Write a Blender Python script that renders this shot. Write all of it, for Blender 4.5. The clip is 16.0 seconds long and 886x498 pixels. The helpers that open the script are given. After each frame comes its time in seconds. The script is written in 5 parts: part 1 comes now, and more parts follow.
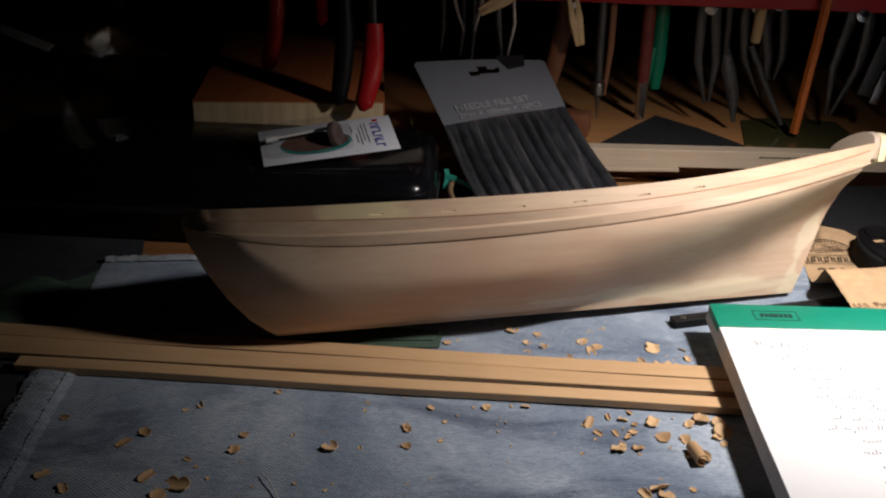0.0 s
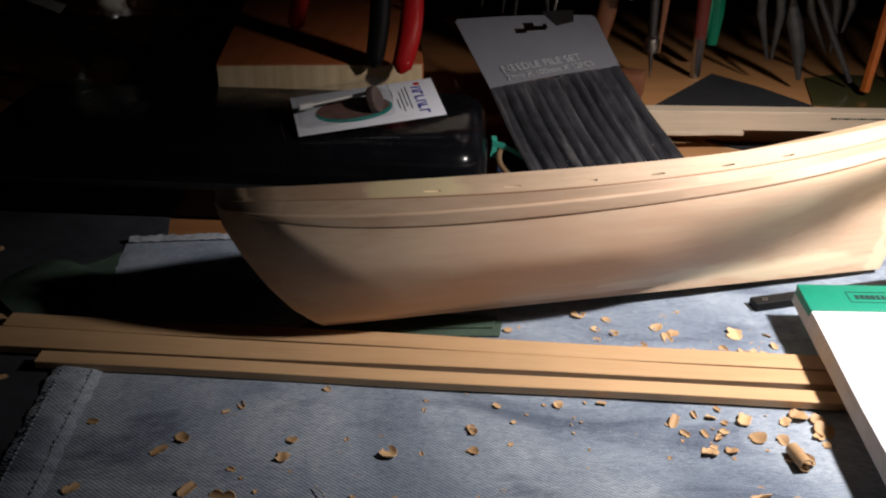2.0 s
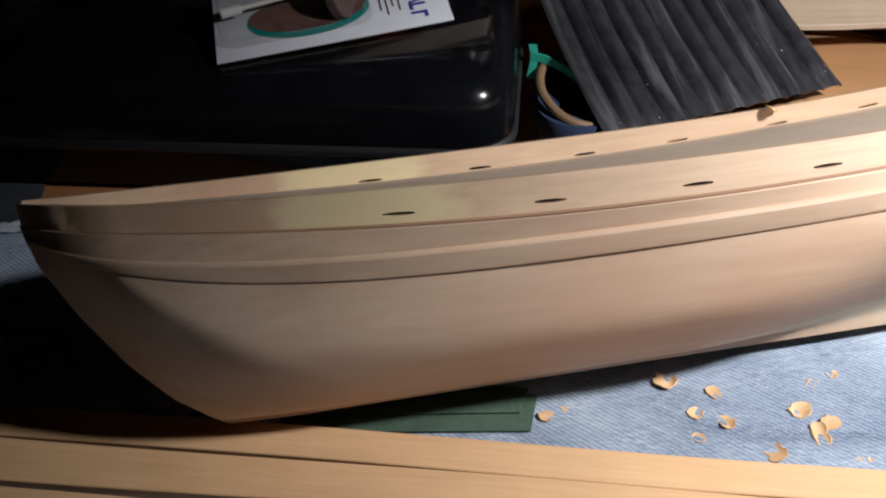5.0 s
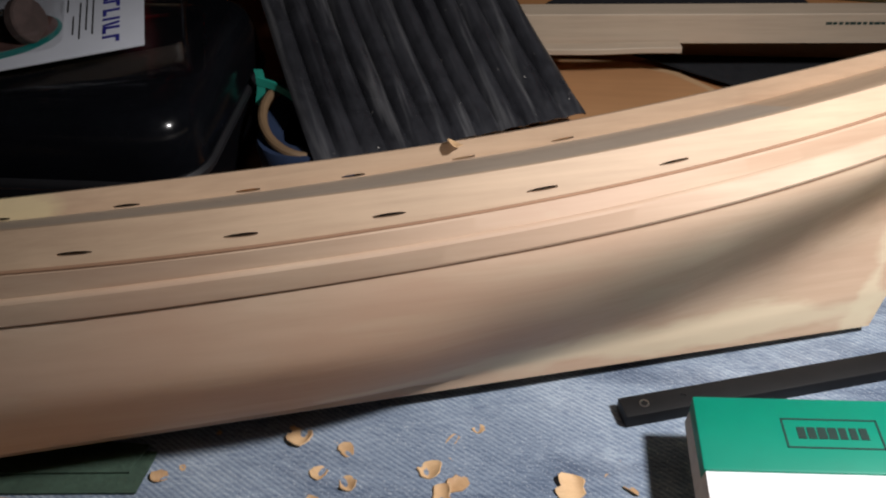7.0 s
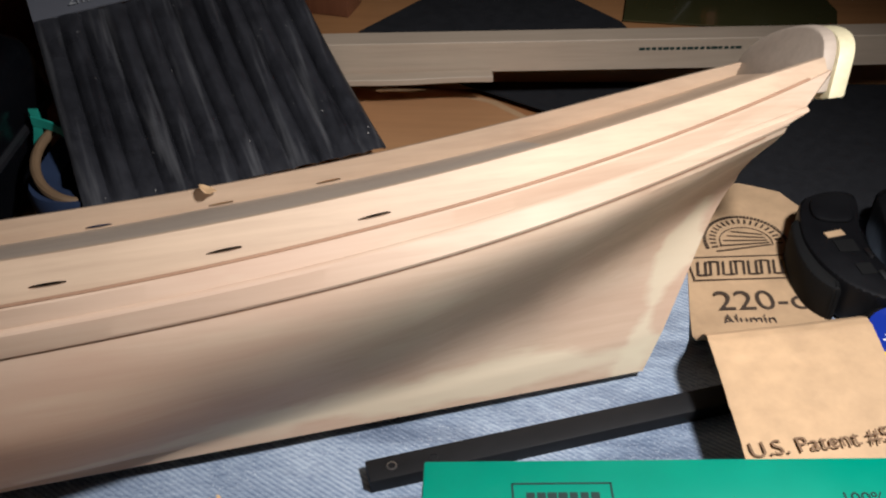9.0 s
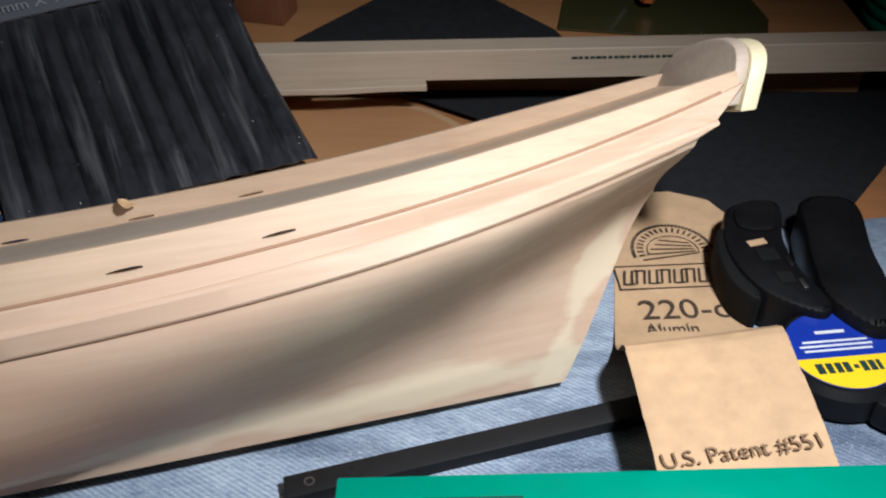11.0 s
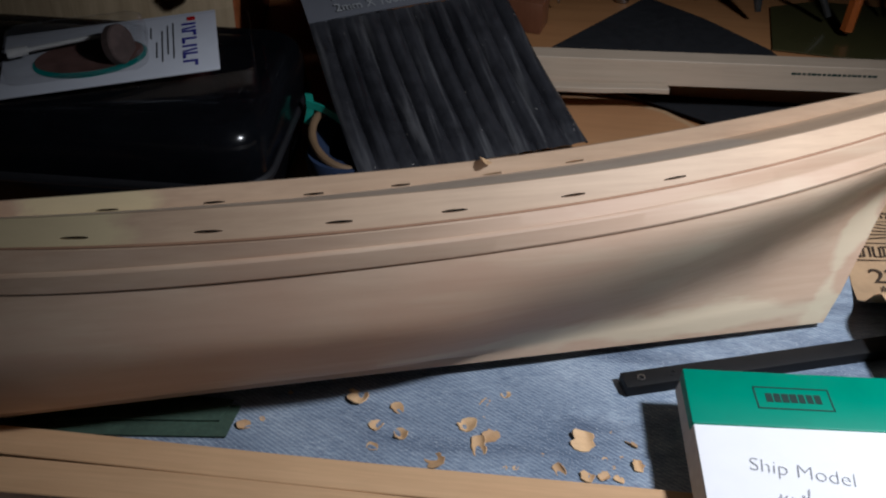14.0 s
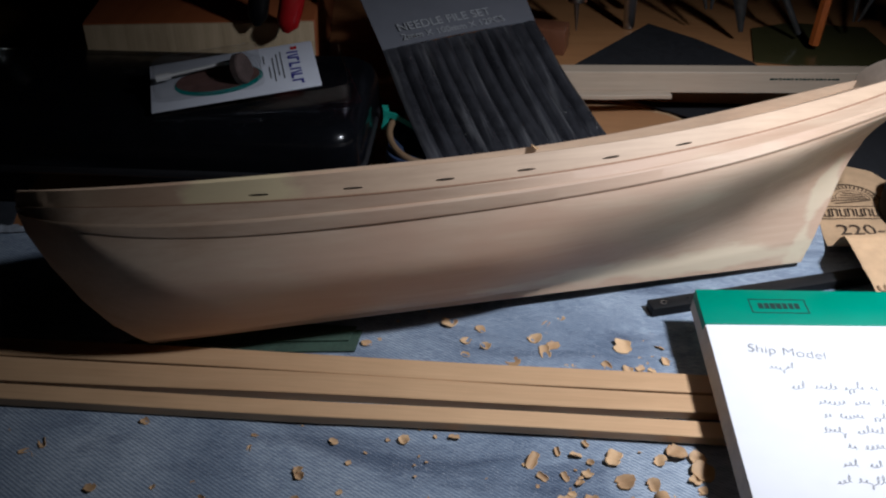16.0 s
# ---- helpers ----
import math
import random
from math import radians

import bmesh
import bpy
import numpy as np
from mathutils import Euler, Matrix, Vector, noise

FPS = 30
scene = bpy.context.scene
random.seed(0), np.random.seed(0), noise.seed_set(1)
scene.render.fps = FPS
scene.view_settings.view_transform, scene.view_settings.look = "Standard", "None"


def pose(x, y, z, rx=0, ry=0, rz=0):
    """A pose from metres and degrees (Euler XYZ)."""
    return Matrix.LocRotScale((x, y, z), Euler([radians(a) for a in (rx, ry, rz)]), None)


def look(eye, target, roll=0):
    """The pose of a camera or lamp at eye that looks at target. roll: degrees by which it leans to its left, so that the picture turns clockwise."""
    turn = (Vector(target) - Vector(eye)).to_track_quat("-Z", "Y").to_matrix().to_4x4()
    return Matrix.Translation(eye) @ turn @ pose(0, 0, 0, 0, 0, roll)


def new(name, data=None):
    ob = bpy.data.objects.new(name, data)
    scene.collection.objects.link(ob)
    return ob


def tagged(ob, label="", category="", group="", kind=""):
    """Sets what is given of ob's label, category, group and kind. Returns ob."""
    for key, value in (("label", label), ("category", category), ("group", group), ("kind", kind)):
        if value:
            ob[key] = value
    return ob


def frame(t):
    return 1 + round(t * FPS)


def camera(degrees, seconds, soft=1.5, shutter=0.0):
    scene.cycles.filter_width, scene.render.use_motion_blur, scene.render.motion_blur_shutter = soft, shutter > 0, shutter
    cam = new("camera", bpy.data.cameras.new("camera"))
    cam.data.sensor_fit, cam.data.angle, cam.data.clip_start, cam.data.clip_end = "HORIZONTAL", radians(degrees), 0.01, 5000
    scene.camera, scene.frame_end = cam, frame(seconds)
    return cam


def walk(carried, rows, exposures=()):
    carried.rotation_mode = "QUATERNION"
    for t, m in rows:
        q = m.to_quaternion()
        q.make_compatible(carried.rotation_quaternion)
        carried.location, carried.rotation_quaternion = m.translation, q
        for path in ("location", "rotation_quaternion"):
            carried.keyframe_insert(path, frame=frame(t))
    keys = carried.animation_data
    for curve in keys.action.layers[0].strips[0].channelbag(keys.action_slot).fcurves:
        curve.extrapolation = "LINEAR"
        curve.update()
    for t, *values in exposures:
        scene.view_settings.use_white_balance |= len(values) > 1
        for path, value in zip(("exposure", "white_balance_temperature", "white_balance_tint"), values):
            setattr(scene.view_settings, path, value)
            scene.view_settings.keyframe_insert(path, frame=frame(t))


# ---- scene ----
cam = camera(50.3, 16.0, soft=2.2)
PATH = [
    (0, (0.0200, -0.0232, 0.3600), (0.0017, 0.5124, 0.0902), 1.8),
    (0.5, (0.0096, -0.0208, 0.3616), (-0.0192, 0.5132, 0.0895), 1.6),
    (1, (0.0040, -0.0184, 0.3600), (-0.0311, 0.5145, 0.0866), 1.2),
    (1.5, (0.0000, -0.0136, 0.3600), (-0.0417, 0.5199, 0.0886), 0.4),
    (2, (-0.0136, 0.0368, 0.3424), (-0.0373, 0.5598, 0.0493), 0.9),
    (2.5, (-0.0528, 0.1160, 0.3208), (-0.0705, 0.6246, 0.0030), 1.4),
    (3, (-0.0768, 0.1896, 0.2912), (-0.0894, 0.6912, -0.0379), 1),
    (3.2, (-0.0808, 0.2216, 0.2760), (-0.0925, 0.7191, -0.0592), 0.6),
    (5.5, (0.0448, 0.3088, 0.2800), (-0.0191, 0.7673, -0.1017), -2.7),
    (6, (0.0888, 0.3232, 0.2768), (0.0303, 0.7891, -0.0967), -1.9),
    (6.5, (0.1088, 0.3304, 0.2768), (0.0572, 0.7944, -0.1001), -1.3),
    (7, (0.1304, 0.3400, 0.2720), (0.0797, 0.8049, -0.1038), -1.6),
    (7.5, (0.1432, 0.3464, 0.2704), (0.0994, 0.8109, -0.1068), -1.1),
    (8, (0.1656, 0.3552, 0.2632), (0.1245, 0.8243, -0.1087), -1.3),
    (8.5, (0.1872, 0.3648, 0.2640), (0.1497, 0.8326, -0.1099), -1.6),
    (9, (0.2056, 0.3712, 0.2688), (0.1834, 0.8423, -0.1021), -0.9),
    (9.5, (0.2264, 0.3744, 0.2744), (0.2084, 0.8437, -0.0990), -1.2),
    (9.7, (0.2296, 0.3760, 0.2720), (0.2209, 0.8492, -0.0968), -0.7),
    (12, (0.1992, 0.3680, 0.2752), (0.1944, 0.8383, -0.0973), 0.4),
    (12.5, (0.1672, 0.3448, 0.2872), (0.1531, 0.8175, -0.0820), 0.6),
    (13, (0.1400, 0.3264, 0.2928), (0.1172, 0.7996, -0.0754), 1.4),
    (13.5, (0.1240, 0.3032, 0.3016), (0.0961, 0.7799, -0.0617), 1.8),
    (14, (0.1040, 0.2688, 0.3064), (0.0761, 0.7483, -0.0532), 2),
    (14.5, (0.0912, 0.2344, 0.3120), (0.0543, 0.7144, -0.0462), 0.7),
    (15, (0.0760, 0.1912, 0.3216), (0.0412, 0.6716, -0.0361), 1.1),
    (15.5, (0.0736, 0.1528, 0.3344), (0.0271, 0.6384, -0.0149), -0.4),
    (16, (0.0720, 0.1304, 0.3464), (0.0441, 0.6264, 0.0100), 0.2),
]
EXPOSURES = [
    (0, 0.05, 6550, 11), (0.5, 0.25, 6500, 11), (1, 0.46, 6450, 11), (1.5, 0.60, 6450, 11), (2.5, 0.78, 6750, 13), (3.2, 0.98, 6500, 12), (5.5, 0.70, 6100, 9),
    (7, -0.12, 6200, 10), (8.5, -0.18, 6050, 10), (9.5, -0.02, 6000, 10), (12, -0.05, 5550, 5), (13, -0.18, 5500, 7), (14, -0.50, 5600, 8), (15, -0.33, 5550, 8), (16, -0.32, 5550, 9),
]
walk(cam, [(t, look(eye, target, roll)) for t, eye, target, roll in PATH], EXPOSURES)

# ---- light: one shaded desk lamp to the right above the bench, a dark room round it ----
world = bpy.data.worlds.new("room_dark")
scene.world = world
world.use_nodes = True
world.node_tree.nodes["Background"].inputs[0].default_value = (0.55, 0.65, 0.9, 1)
world.node_tree.nodes["Background"].inputs[1].default_value = 0.04

# one shaded bench lamp close over the right end of the work
LAMPS = (((0.370, 0.480, 0.405), (0.218, 0.585, 0.0), 11.8, 94),)
for eye, aim, watts, cone in LAMPS:
    lamp_data = bpy.data.lights.new("bench_lamp_bulb", "SPOT")
    lamp_data.energy, lamp_data.color = watts, (1.0, 0.94, 0.89)
    lamp_data.spot_size, lamp_data.spot_blend, lamp_data.shadow_soft_size = radians(cone), 1.0, 0.02
    lamp_light = new("bench_lamp_bulb", lamp_data)
    lamp_light.matrix_world = look(eye, aim)
# stray light that leaves the lamp past the rim of its shade
spill_data = bpy.data.lights.new("bench_lamp_spill", "POINT")
spill_data.energy, spill_data.color, spill_data.shadow_soft_size = 0.45, (1.0, 0.94, 0.89), 0.02
spill_light = new("bench_lamp_spill", spill_data)
spill_light.matrix_world = look(LAMPS[0][0], LAMPS[0][1]) @ Matrix.Translation((0, 0, -0.035))


# ---- materials ----
def material(name):
    m = bpy.data.materials.new(name)
    m.use_nodes = True
    nt = m.node_tree
    return m, nt, nt.nodes["Principled BSDF"]


def node(nt, kind, **inputs):
    n = nt.nodes.new(kind)
    for k, v in inputs.items():
        n.inputs[k.replace("_", " ")].default_value = v
    return n


def ramp(nt, fac, stops):
    r = nt.nodes.new("ShaderNodeValToRGB")
    els = r.color_ramp.elements
    while len(els) < len(stops):
        els.new(0.5)
    for e, (p, c) in zip(els, stops):
        e.position, e.color = p, (*c, 1)
    nt.links.new(fac, r.inputs[0])
    return r.outputs[0]


def mix(nt, fac, a, b, mode="MIX"):
    n = nt.nodes.new("ShaderNodeMix")
    n.data_type, n.blend_type = "RGBA", mode
    for sock, v in ((n.inputs[0], fac), (n.inputs[6], a), (n.inputs[7], b)):
        if hasattr(v, "node"):
            nt.links.new(v, sock)
        else:
            sock.default_value = v if not isinstance(v, tuple) else (*v, 1)
    return n.outputs[2]


def coords(nt, scale=(1, 1, 1), rot=(0, 0, 0), space="Object"):
    tc = nt.nodes.new("ShaderNodeTexCoord")
    mp = nt.nodes.new("ShaderNodeMapping")
    mp.inputs["Scale"].default_value = scale
    mp.inputs["Rotation"].default_value = [radians(a) for a in rot]
    nt.links.new(tc.outputs[space], mp.inputs[0])
    return mp.outputs[0]


def noise_tex(nt, vec, scale, detail=4.0, rough=0.55, distortion=0.0):
    n = node(nt, "ShaderNodeTexNoise", Scale=scale, Detail=detail, Roughness=rough, Distortion=distortion)
    nt.links.new(vec, n.inputs["Vector"])
    return n.outputs["Fac"]


def bump(nt, bsdf, height, strength, distance=0.001):
    b = node(nt, "ShaderNodeBump", Strength=strength, Distance=distance)
    nt.links.new(height, b.inputs["Height"])
    nt.links.new(b.outputs[0], bsdf.inputs["Normal"])


def object_random(nt):
    return nt.nodes.new("ShaderNodeObjectInfo").outputs["Random"]


def wood(name, dark, light, axis=0, grain=60.0, rough=0.55, vary=0.0, coarse=6.0, bumpy=0.12):
    """Sawn wood: long fibres along one axis, broad growth bands, fine pores."""
    m, nt, b = material(name)
    st = [1.0, 1.0, 1.0]
    st[axis] = 0.05
    v = coords(nt, tuple(st))
    fine = noise_tex(nt, v, grain * 9, 5, 0.65)
    broad = noise_tex(nt, v, grain, 3, 0.5, 0.6)
    c = ramp(nt, broad, [(0.3, dark), (0.7, light)])
    c = mix(nt, 0.35, c, ramp(nt, fine, [(0.3, tuple(x * 0.7 for x in dark)), (0.65, light)]))
    blot = noise_tex(nt, coords(nt), coarse * 3, 3)
    c = mix(nt, 0.25, c, ramp(nt, blot, [(0.35, tuple(x * 0.75 for x in light)), (0.65, tuple(min(1, x * 1.08) for x in light))]))
    if vary:
        c = mix(nt, vary, c, ramp(nt, object_random(nt), [(0.0, tuple(x * 0.6 for x in dark)), (1.0, tuple(min(1, x * 1.15) for x in light))]))
    nt.links.new(c, b.inputs["Base Color"])
    b.inputs["Roughness"].default_value = rough
    bump(nt, b, fine, bumpy, 0.0006)
    return m


def plain(name, colour, rough=0.5, metal=0.0, spot=0.25, scale=80.0, bumpy=0.05, coat=0.0, gloss=0.5):
    """Plastic, paint, card or metal with faint mottling and wear."""
    m, nt, b = material(name)
    n1 = noise_tex(nt, coords(nt), scale, 5, 0.6)
    n2 = noise_tex(nt, coords(nt), scale * 0.18, 3)
    lo, hi = tuple(x * (1 - spot) for x in colour), tuple(min(1, x * (1 + spot)) for x in colour)
    c = mix(nt, 0.5, ramp(nt, n1, [(0.3, lo), (0.7, hi)]), ramp(nt, n2, [(0.3, lo), (0.7, hi)]))
    nt.links.new(c, b.inputs["Base Color"])
    r = ramp(nt, n2, [(0.3, (max(0.02, rough - 0.08),) * 3), (0.7, (min(1, rough + 0.1),) * 3)])
    nt.links.new(r, b.inputs["Roughness"])
    b.inputs["Metallic"].default_value = metal
    b.inputs["Coat Weight"].default_value = coat
    b.inputs["Specular IOR Level"].default_value = gloss
    bump(nt, b, n1, bumpy, 0.0005)
    return m


def denim():
    m, nt, b = material("worn_denim")
    v = coords(nt)
    wv = nt.nodes.new("ShaderNodeTexWave")
    wv.wave_type, wv.bands_direction = "BANDS", "Y"
    wv.inputs["Scale"].default_value, wv.inputs["Distortion"].default_value = 175.0, 0.9
    wv.inputs["Detail"].default_value, wv.inputs["Detail Scale"].default_value = 3.0, 4.0
    nt.links.new(coords(nt, (1, 1, 0), (0, 0, 33)), wv.inputs["Vector"])
    slub = noise_tex(nt, coords(nt, (0.22, 1.0, 1.0), (0, 0, 33)), 900, 4, 0.7)
    fleck = noise_tex(nt, v, 1500, 2, 0.6)
    fade = noise_tex(nt, v, 7, 5, 0.6, 0.5)
    crease = noise_tex(nt, coords(nt, (0.6, 1.5, 1.0), (0, 0, -38)), 13, 4, 0.6, 0.8)
    base = ramp(nt, fade, [(0.30, (0.145, 0.195, 0.275)), (0.5, (0.32, 0.385, 0.47)), (0.70, (0.58, 0.645, 0.71))])
    # dark crease streaks painted into the colour; the mesh has no folds there
    base = mix(nt, ramp(nt, crease, [(0.52, (0, 0, 0)), (0.66, (0.75,) * 3)]), base, (0.07, 0.10, 0.165))
    worn = noise_tex(nt, v, 60, 4, 0.7)
    thread = mix(nt, ramp(nt, worn, [(0.35, (0.35,) * 3), (0.65, (0.75,) * 3)]), ramp(nt, wv.outputs["Fac"], [(0.15, (0.36, 0.42, 0.54)), (0.65, (1.0, 1.0, 1.0))]),
                 ramp(nt, slub, [(0.38, (0.34, 0.39, 0.50)), (0.60, (1.0, 1.0, 1.0))]))
    c = mix(nt, 0.9, base, thread, "MULTIPLY")
    c = mix(nt, ramp(nt, fleck, [(0.60, (0, 0, 0)), (0.70, (0.55,) * 3)]), c, (0.72, 0.76, 0.80))
    nt.links.new(c, b.inputs["Base Color"])
    b.inputs["Roughness"].default_value = 0.9
    b.inputs["Sheen Weight"].default_value = 0.15
    bump(nt, b, mix(nt, 0.5, wv.outputs["Fac"], slub), 0.5, 0.0006)
    return m


def hull_wood():
    """Carved basswood, sanded, with pale filler along the deadwood and sternpost and a yellow patch at the bow rail."""
    m, nt, b = material("sanded_basswood")
    g = coords(nt, (0.06, 1.0, 1.0))
    fine = noise_tex(nt, g, 420, 5, 0.6)
    broad = noise_tex(nt, g, 38, 4, 0.55, 0.7)
    c = ramp(nt, broad, [(0.3, (0.44, 0.30, 0.195)), (0.5, (0.55, 0.405, 0.285)), (0.72, (0.62, 0.48, 0.35))])
    c = mix(nt, 0.22, c, ramp(nt, fine, [(0.35, (0.42, 0.28, 0.20)), (0.65, (0.66, 0.51, 0.39))]))
    blush = noise_tex(nt, coords(nt, (0.5, 1, 1)), 14, 3, 0.5)
    c = mix(nt, ramp(nt, blush, [(0.44, (0, 0, 0)), (0.64, (0.65,) * 3)]), c, (0.51, 0.325, 0.225))
    pale = noise_tex(nt, coords(nt, (0.22, 1, 1.4)), 30, 4, 0.6, 0.5)
    c = mix(nt, ramp(nt, pale, [(0.54, (0, 0, 0)), (0.66, (0.35,) * 3)]), c, (0.64, 0.53, 0.38))
    # filler: follows the keel and the sternpost, edges broken by noise
    tc = nt.nodes.new("ShaderNodeTexCoord")
    sep = nt.nodes.new("ShaderNodeSeparateXYZ")
    nt.links.new(tc.outputs["Object"], sep.inputs[0])

    def math_node(op, a, bb):
        n = nt.nodes.new("ShaderNodeMath")
        n.operation = op
        for s, vv in zip(n.inputs, (a, bb)):
            if hasattr(vv, "node"):
                nt.links.new(vv, s)
            else:
                s.default_value = vv
        return n.outputs[0]
    wob = noise_tex(nt, coords(nt, (0.35, 1, 1)), 45, 4, 0.6)
    wobm = math_node("MULTIPLY", math_node("SUBTRACT", wob, 0.5), 0.030)
    post = math_node("SUBTRACT", sep.outputs[0], math_node("MULTIPLY", sep.outputs[2], 0.52))  # along the raked post
    d1 = math_node("ADD", math_node("ABSOLUTE", math_node("SUBTRACT", post, 0.383), 0.0), wobm)
    d2 = math_node("ADD", math_node("ABSOLUTE", math_node("SUBTRACT", sep.outputs[2], 0.0085), 0.0), wobm)
    aft = math_node("GREATER_THAN", sep.outputs[0], 0.17)
    f1 = ramp(nt, math_node("MULTIPLY", d1, 40), [(0.14, (0.65,) * 3), (0.30, (0, 0, 0))])
    f2 = ramp(nt, math_node("MULTIPLY", d2, 40), [(0.08, (0.60,) * 3), (0.24, (0, 0, 0))])
    low = math_node("LESS_THAN", sep.outputs[2], 0.066)
    c = mix(nt, math_node("MULTIPLY", f1, low), c, (0.68, 0.60, 0.43))
    c = mix(nt, math_node("MULTIPLY", f2, aft), c, (0.68, 0.60, 0.43))
    nt.links.new(c, b.inputs["Base Color"])
    b.inputs["Roughness"].default_value = 0.62
    bump(nt, b, fine, 0.08, 0.0005)
    return m


M_HULL = hull_wood()
M_RAIL = wood("bulwark_basswood", (0.44, 0.295, 0.195), (0.575, 0.42, 0.285), 0, 45, 0.62, coarse=9.0)


def rail_stain(m):
    """A pale yellow sanded patch near the bow end of the bulwark and a brown stain ahead of it, with ragged ends."""
    nt = m.node_tree
    b = nt.nodes["Principled BSDF"]
    base = b.inputs["Base Color"].links[0].from_socket
    sep = nt.nodes.new("ShaderNodeSeparateXYZ")
    nt.links.new(nt.nodes["Texture Coordinate"].outputs["Object"], sep.inputs[0])
    wob = noise_tex(nt, coords(nt, (0.4, 1, 1)), 70, 4, 0.6)
    n = nt.nodes.new("ShaderNodeMath")
    n.operation, n.inputs[1].default_value = "MULTIPLY_ADD", 0.05
    nt.links.new(wob, n.inputs[0])
    nt.links.new(sep.outputs[0], n.inputs[2])
    far = nt.nodes.new("ShaderNodeMath")
    far.operation, far.inputs[1].default_value, far.inputs[2].default_value = "MULTIPLY_ADD", 5.0, 0.19
    nt.links.new(n.outputs[0], far.inputs[0])
    yellow = ramp(nt, far.outputs[0], [(0.44, (0, 0, 0)), (0.48, (0.65,) * 3), (0.68, (0.65,) * 3), (0.74, (0, 0, 0))])
    brown = ramp(nt, far.outputs[0], [(0.20, (0, 0, 0)), (0.30, (0.6,) * 3), (0.42, (0.5,) * 3), (0.45, (0, 0, 0))])
    c = mix(nt, yellow, base, (0.66, 0.57, 0.33))
    c = mix(nt, brown, c, (0.40, 0.25, 0.16))
    nt.links.new(c, b.inputs["Base Color"])


rail_stain(M_RAIL)
M_DECK = wood("bare_deck_wood", (0.42, 0.33, 0.26), (0.50, 0.41, 0.32), 0, 40, 0.65)
M_CREAM = wood("fresh_cream_wood", (0.70, 0.60, 0.36), (0.80, 0.71, 0.47), 1, 50, 0.5)
M_GROOVE = wood("seam_shade_line", (0.26, 0.14, 0.08), (0.36, 0.21, 0.125), 0, 60, 0.8)
M_STRIP = wood("planed_strip_wood", (0.58, 0.345, 0.18), (0.74, 0.49, 0.275), 0, 60, 0.45, vary=0.12)
M_BALSA = wood("pale_balsa", (0.40, 0.31, 0.225), (0.52, 0.42, 0.315), 0, 50, 0.6, vary=0.1)
M_BENCH = wood("varnished_bench_wood", (0.26, 0.105, 0.04), (0.46, 0.21, 0.085), 0, 22, 0.38)
M_BLOCK = wood("orange_pine_block", (0.27, 0.075, 0.025), (0.40, 0.125, 0.042), 1, 26, 0.45)
M_ENDGRAIN = wood("pale_end_grain", (0.36, 0.26, 0.15), (0.62, 0.48, 0.30), 2, 130, 0.8, bumpy=0.5)
M_SHELF = wood("plywood_shelf", (0.26, 0.115, 0.042), (0.40, 0.20, 0.08), 0, 20, 0.5)
M_BOARD = wood("rounded_plywood", (0.33, 0.155, 0.065), (0.47, 0.25, 0.115), 0, 16, 0.45)
M_BOARD_EDGE = wood("pale_plywood_edge", (0.36, 0.22, 0.11), (0.48, 0.31, 0.17), 0, 30, 0.6)
M_CHIP = wood("wood_shaving", (0.45, 0.235, 0.10), (0.72, 0.49, 0.27), 0, 3.0, 0.65, vary=0.45)
M_PEG = wood("clothes_peg_wood", (0.44, 0.28, 0.14), (0.60, 0.42, 0.23), 2, 70, 0.6)
M_DARKWOOD = wood("dark_handle_wood", (0.11, 0.04, 0.02), (0.20, 0.08, 0.04), 2, 70, 0.4)
M_ORANGE = plain("orange_lacquer", (0.50, 0.13, 0.025), 0.35)
M_DENIM = denim()
M_SEAM = plain("frayed_white_hem", (0.34, 0.37, 0.42), 0.95, spot=0.5, scale=400, bumpy=0.8)
M_MAT = plain("slate_cutting_mat", (0.030, 0.034, 0.042), 0.6, spot=0.4, scale=60)
M_CASE = plain("black_case_plastic", (0.004, 0.0045, 0.006), 0.20, scale=250, bumpy=0.03, gloss=0.22)
M_CASE_TRIM = plain("black_case_latch", (0.012, 0.012, 0.014), 0.45)
M_GREEN = plain("green_abrasive", (0.05, 0.088, 0.062), 0.85, spot=0.35, scale=500, bumpy=0.5)
M_PAPER = plain("white_paper", (0.82, 0.82, 0.84), 0.8, spot=0.03)
M_PAPER_EDGE = plain("paper_stack_edge", (0.60, 0.59, 0.57), 0.9, spot=0.15, scale=300, bumpy=0.5)
M_PADGREEN = plain("green_pad_binding", (0.0, 0.24, 0.155), 0.45, spot=0.08)
M_PRINT = plain("dark_print", (0.008, 0.03, 0.025), 0.6)
M_INK = plain("pale_pencil_line", (0.22, 0.22, 0.25), 0.7)
M_STEEL = plain("dark_bar_steel", (0.008, 0.008, 0.009), 0.6, 0.1, scale=200, gloss=0.3)
M_BLACK = plain("black_plastic", (0.006, 0.006, 0.007), 0.45, scale=160, bumpy=0.12, gloss=0.25)
M_RUBBER = plain("black_rubber", (0.007, 0.007, 0.007), 0.75, gloss=0.2)
M_KRAFT = plain("kraft_sandpaper_back", (0.52, 0.345, 0.195), 0.85, spot=0.2, scale=120, bumpy=0.35)
M_GRIT = plain("grey_grit_face", (0.05, 0.04, 0.035), 0.95, spot=0.4, scale=900, bumpy=0.8)
M_BLACKPAPER = plain("wet_and_dry_paper", (0.016, 0.0165, 0.019), 0.85, spot=0.3, scale=900, bumpy=0.5, gloss=0.25)
M_KRAFTPRINT = plain("brown_black_print", (0.055, 0.035, 0.022), 0.8)
M_KRAFTPALE = plain("faded_brown_print", (0.20, 0.12, 0.065), 0.85)
M_BLUE = plain("blue_sticker", (0.012, 0.035, 0.32), 0.35, spot=0.1)
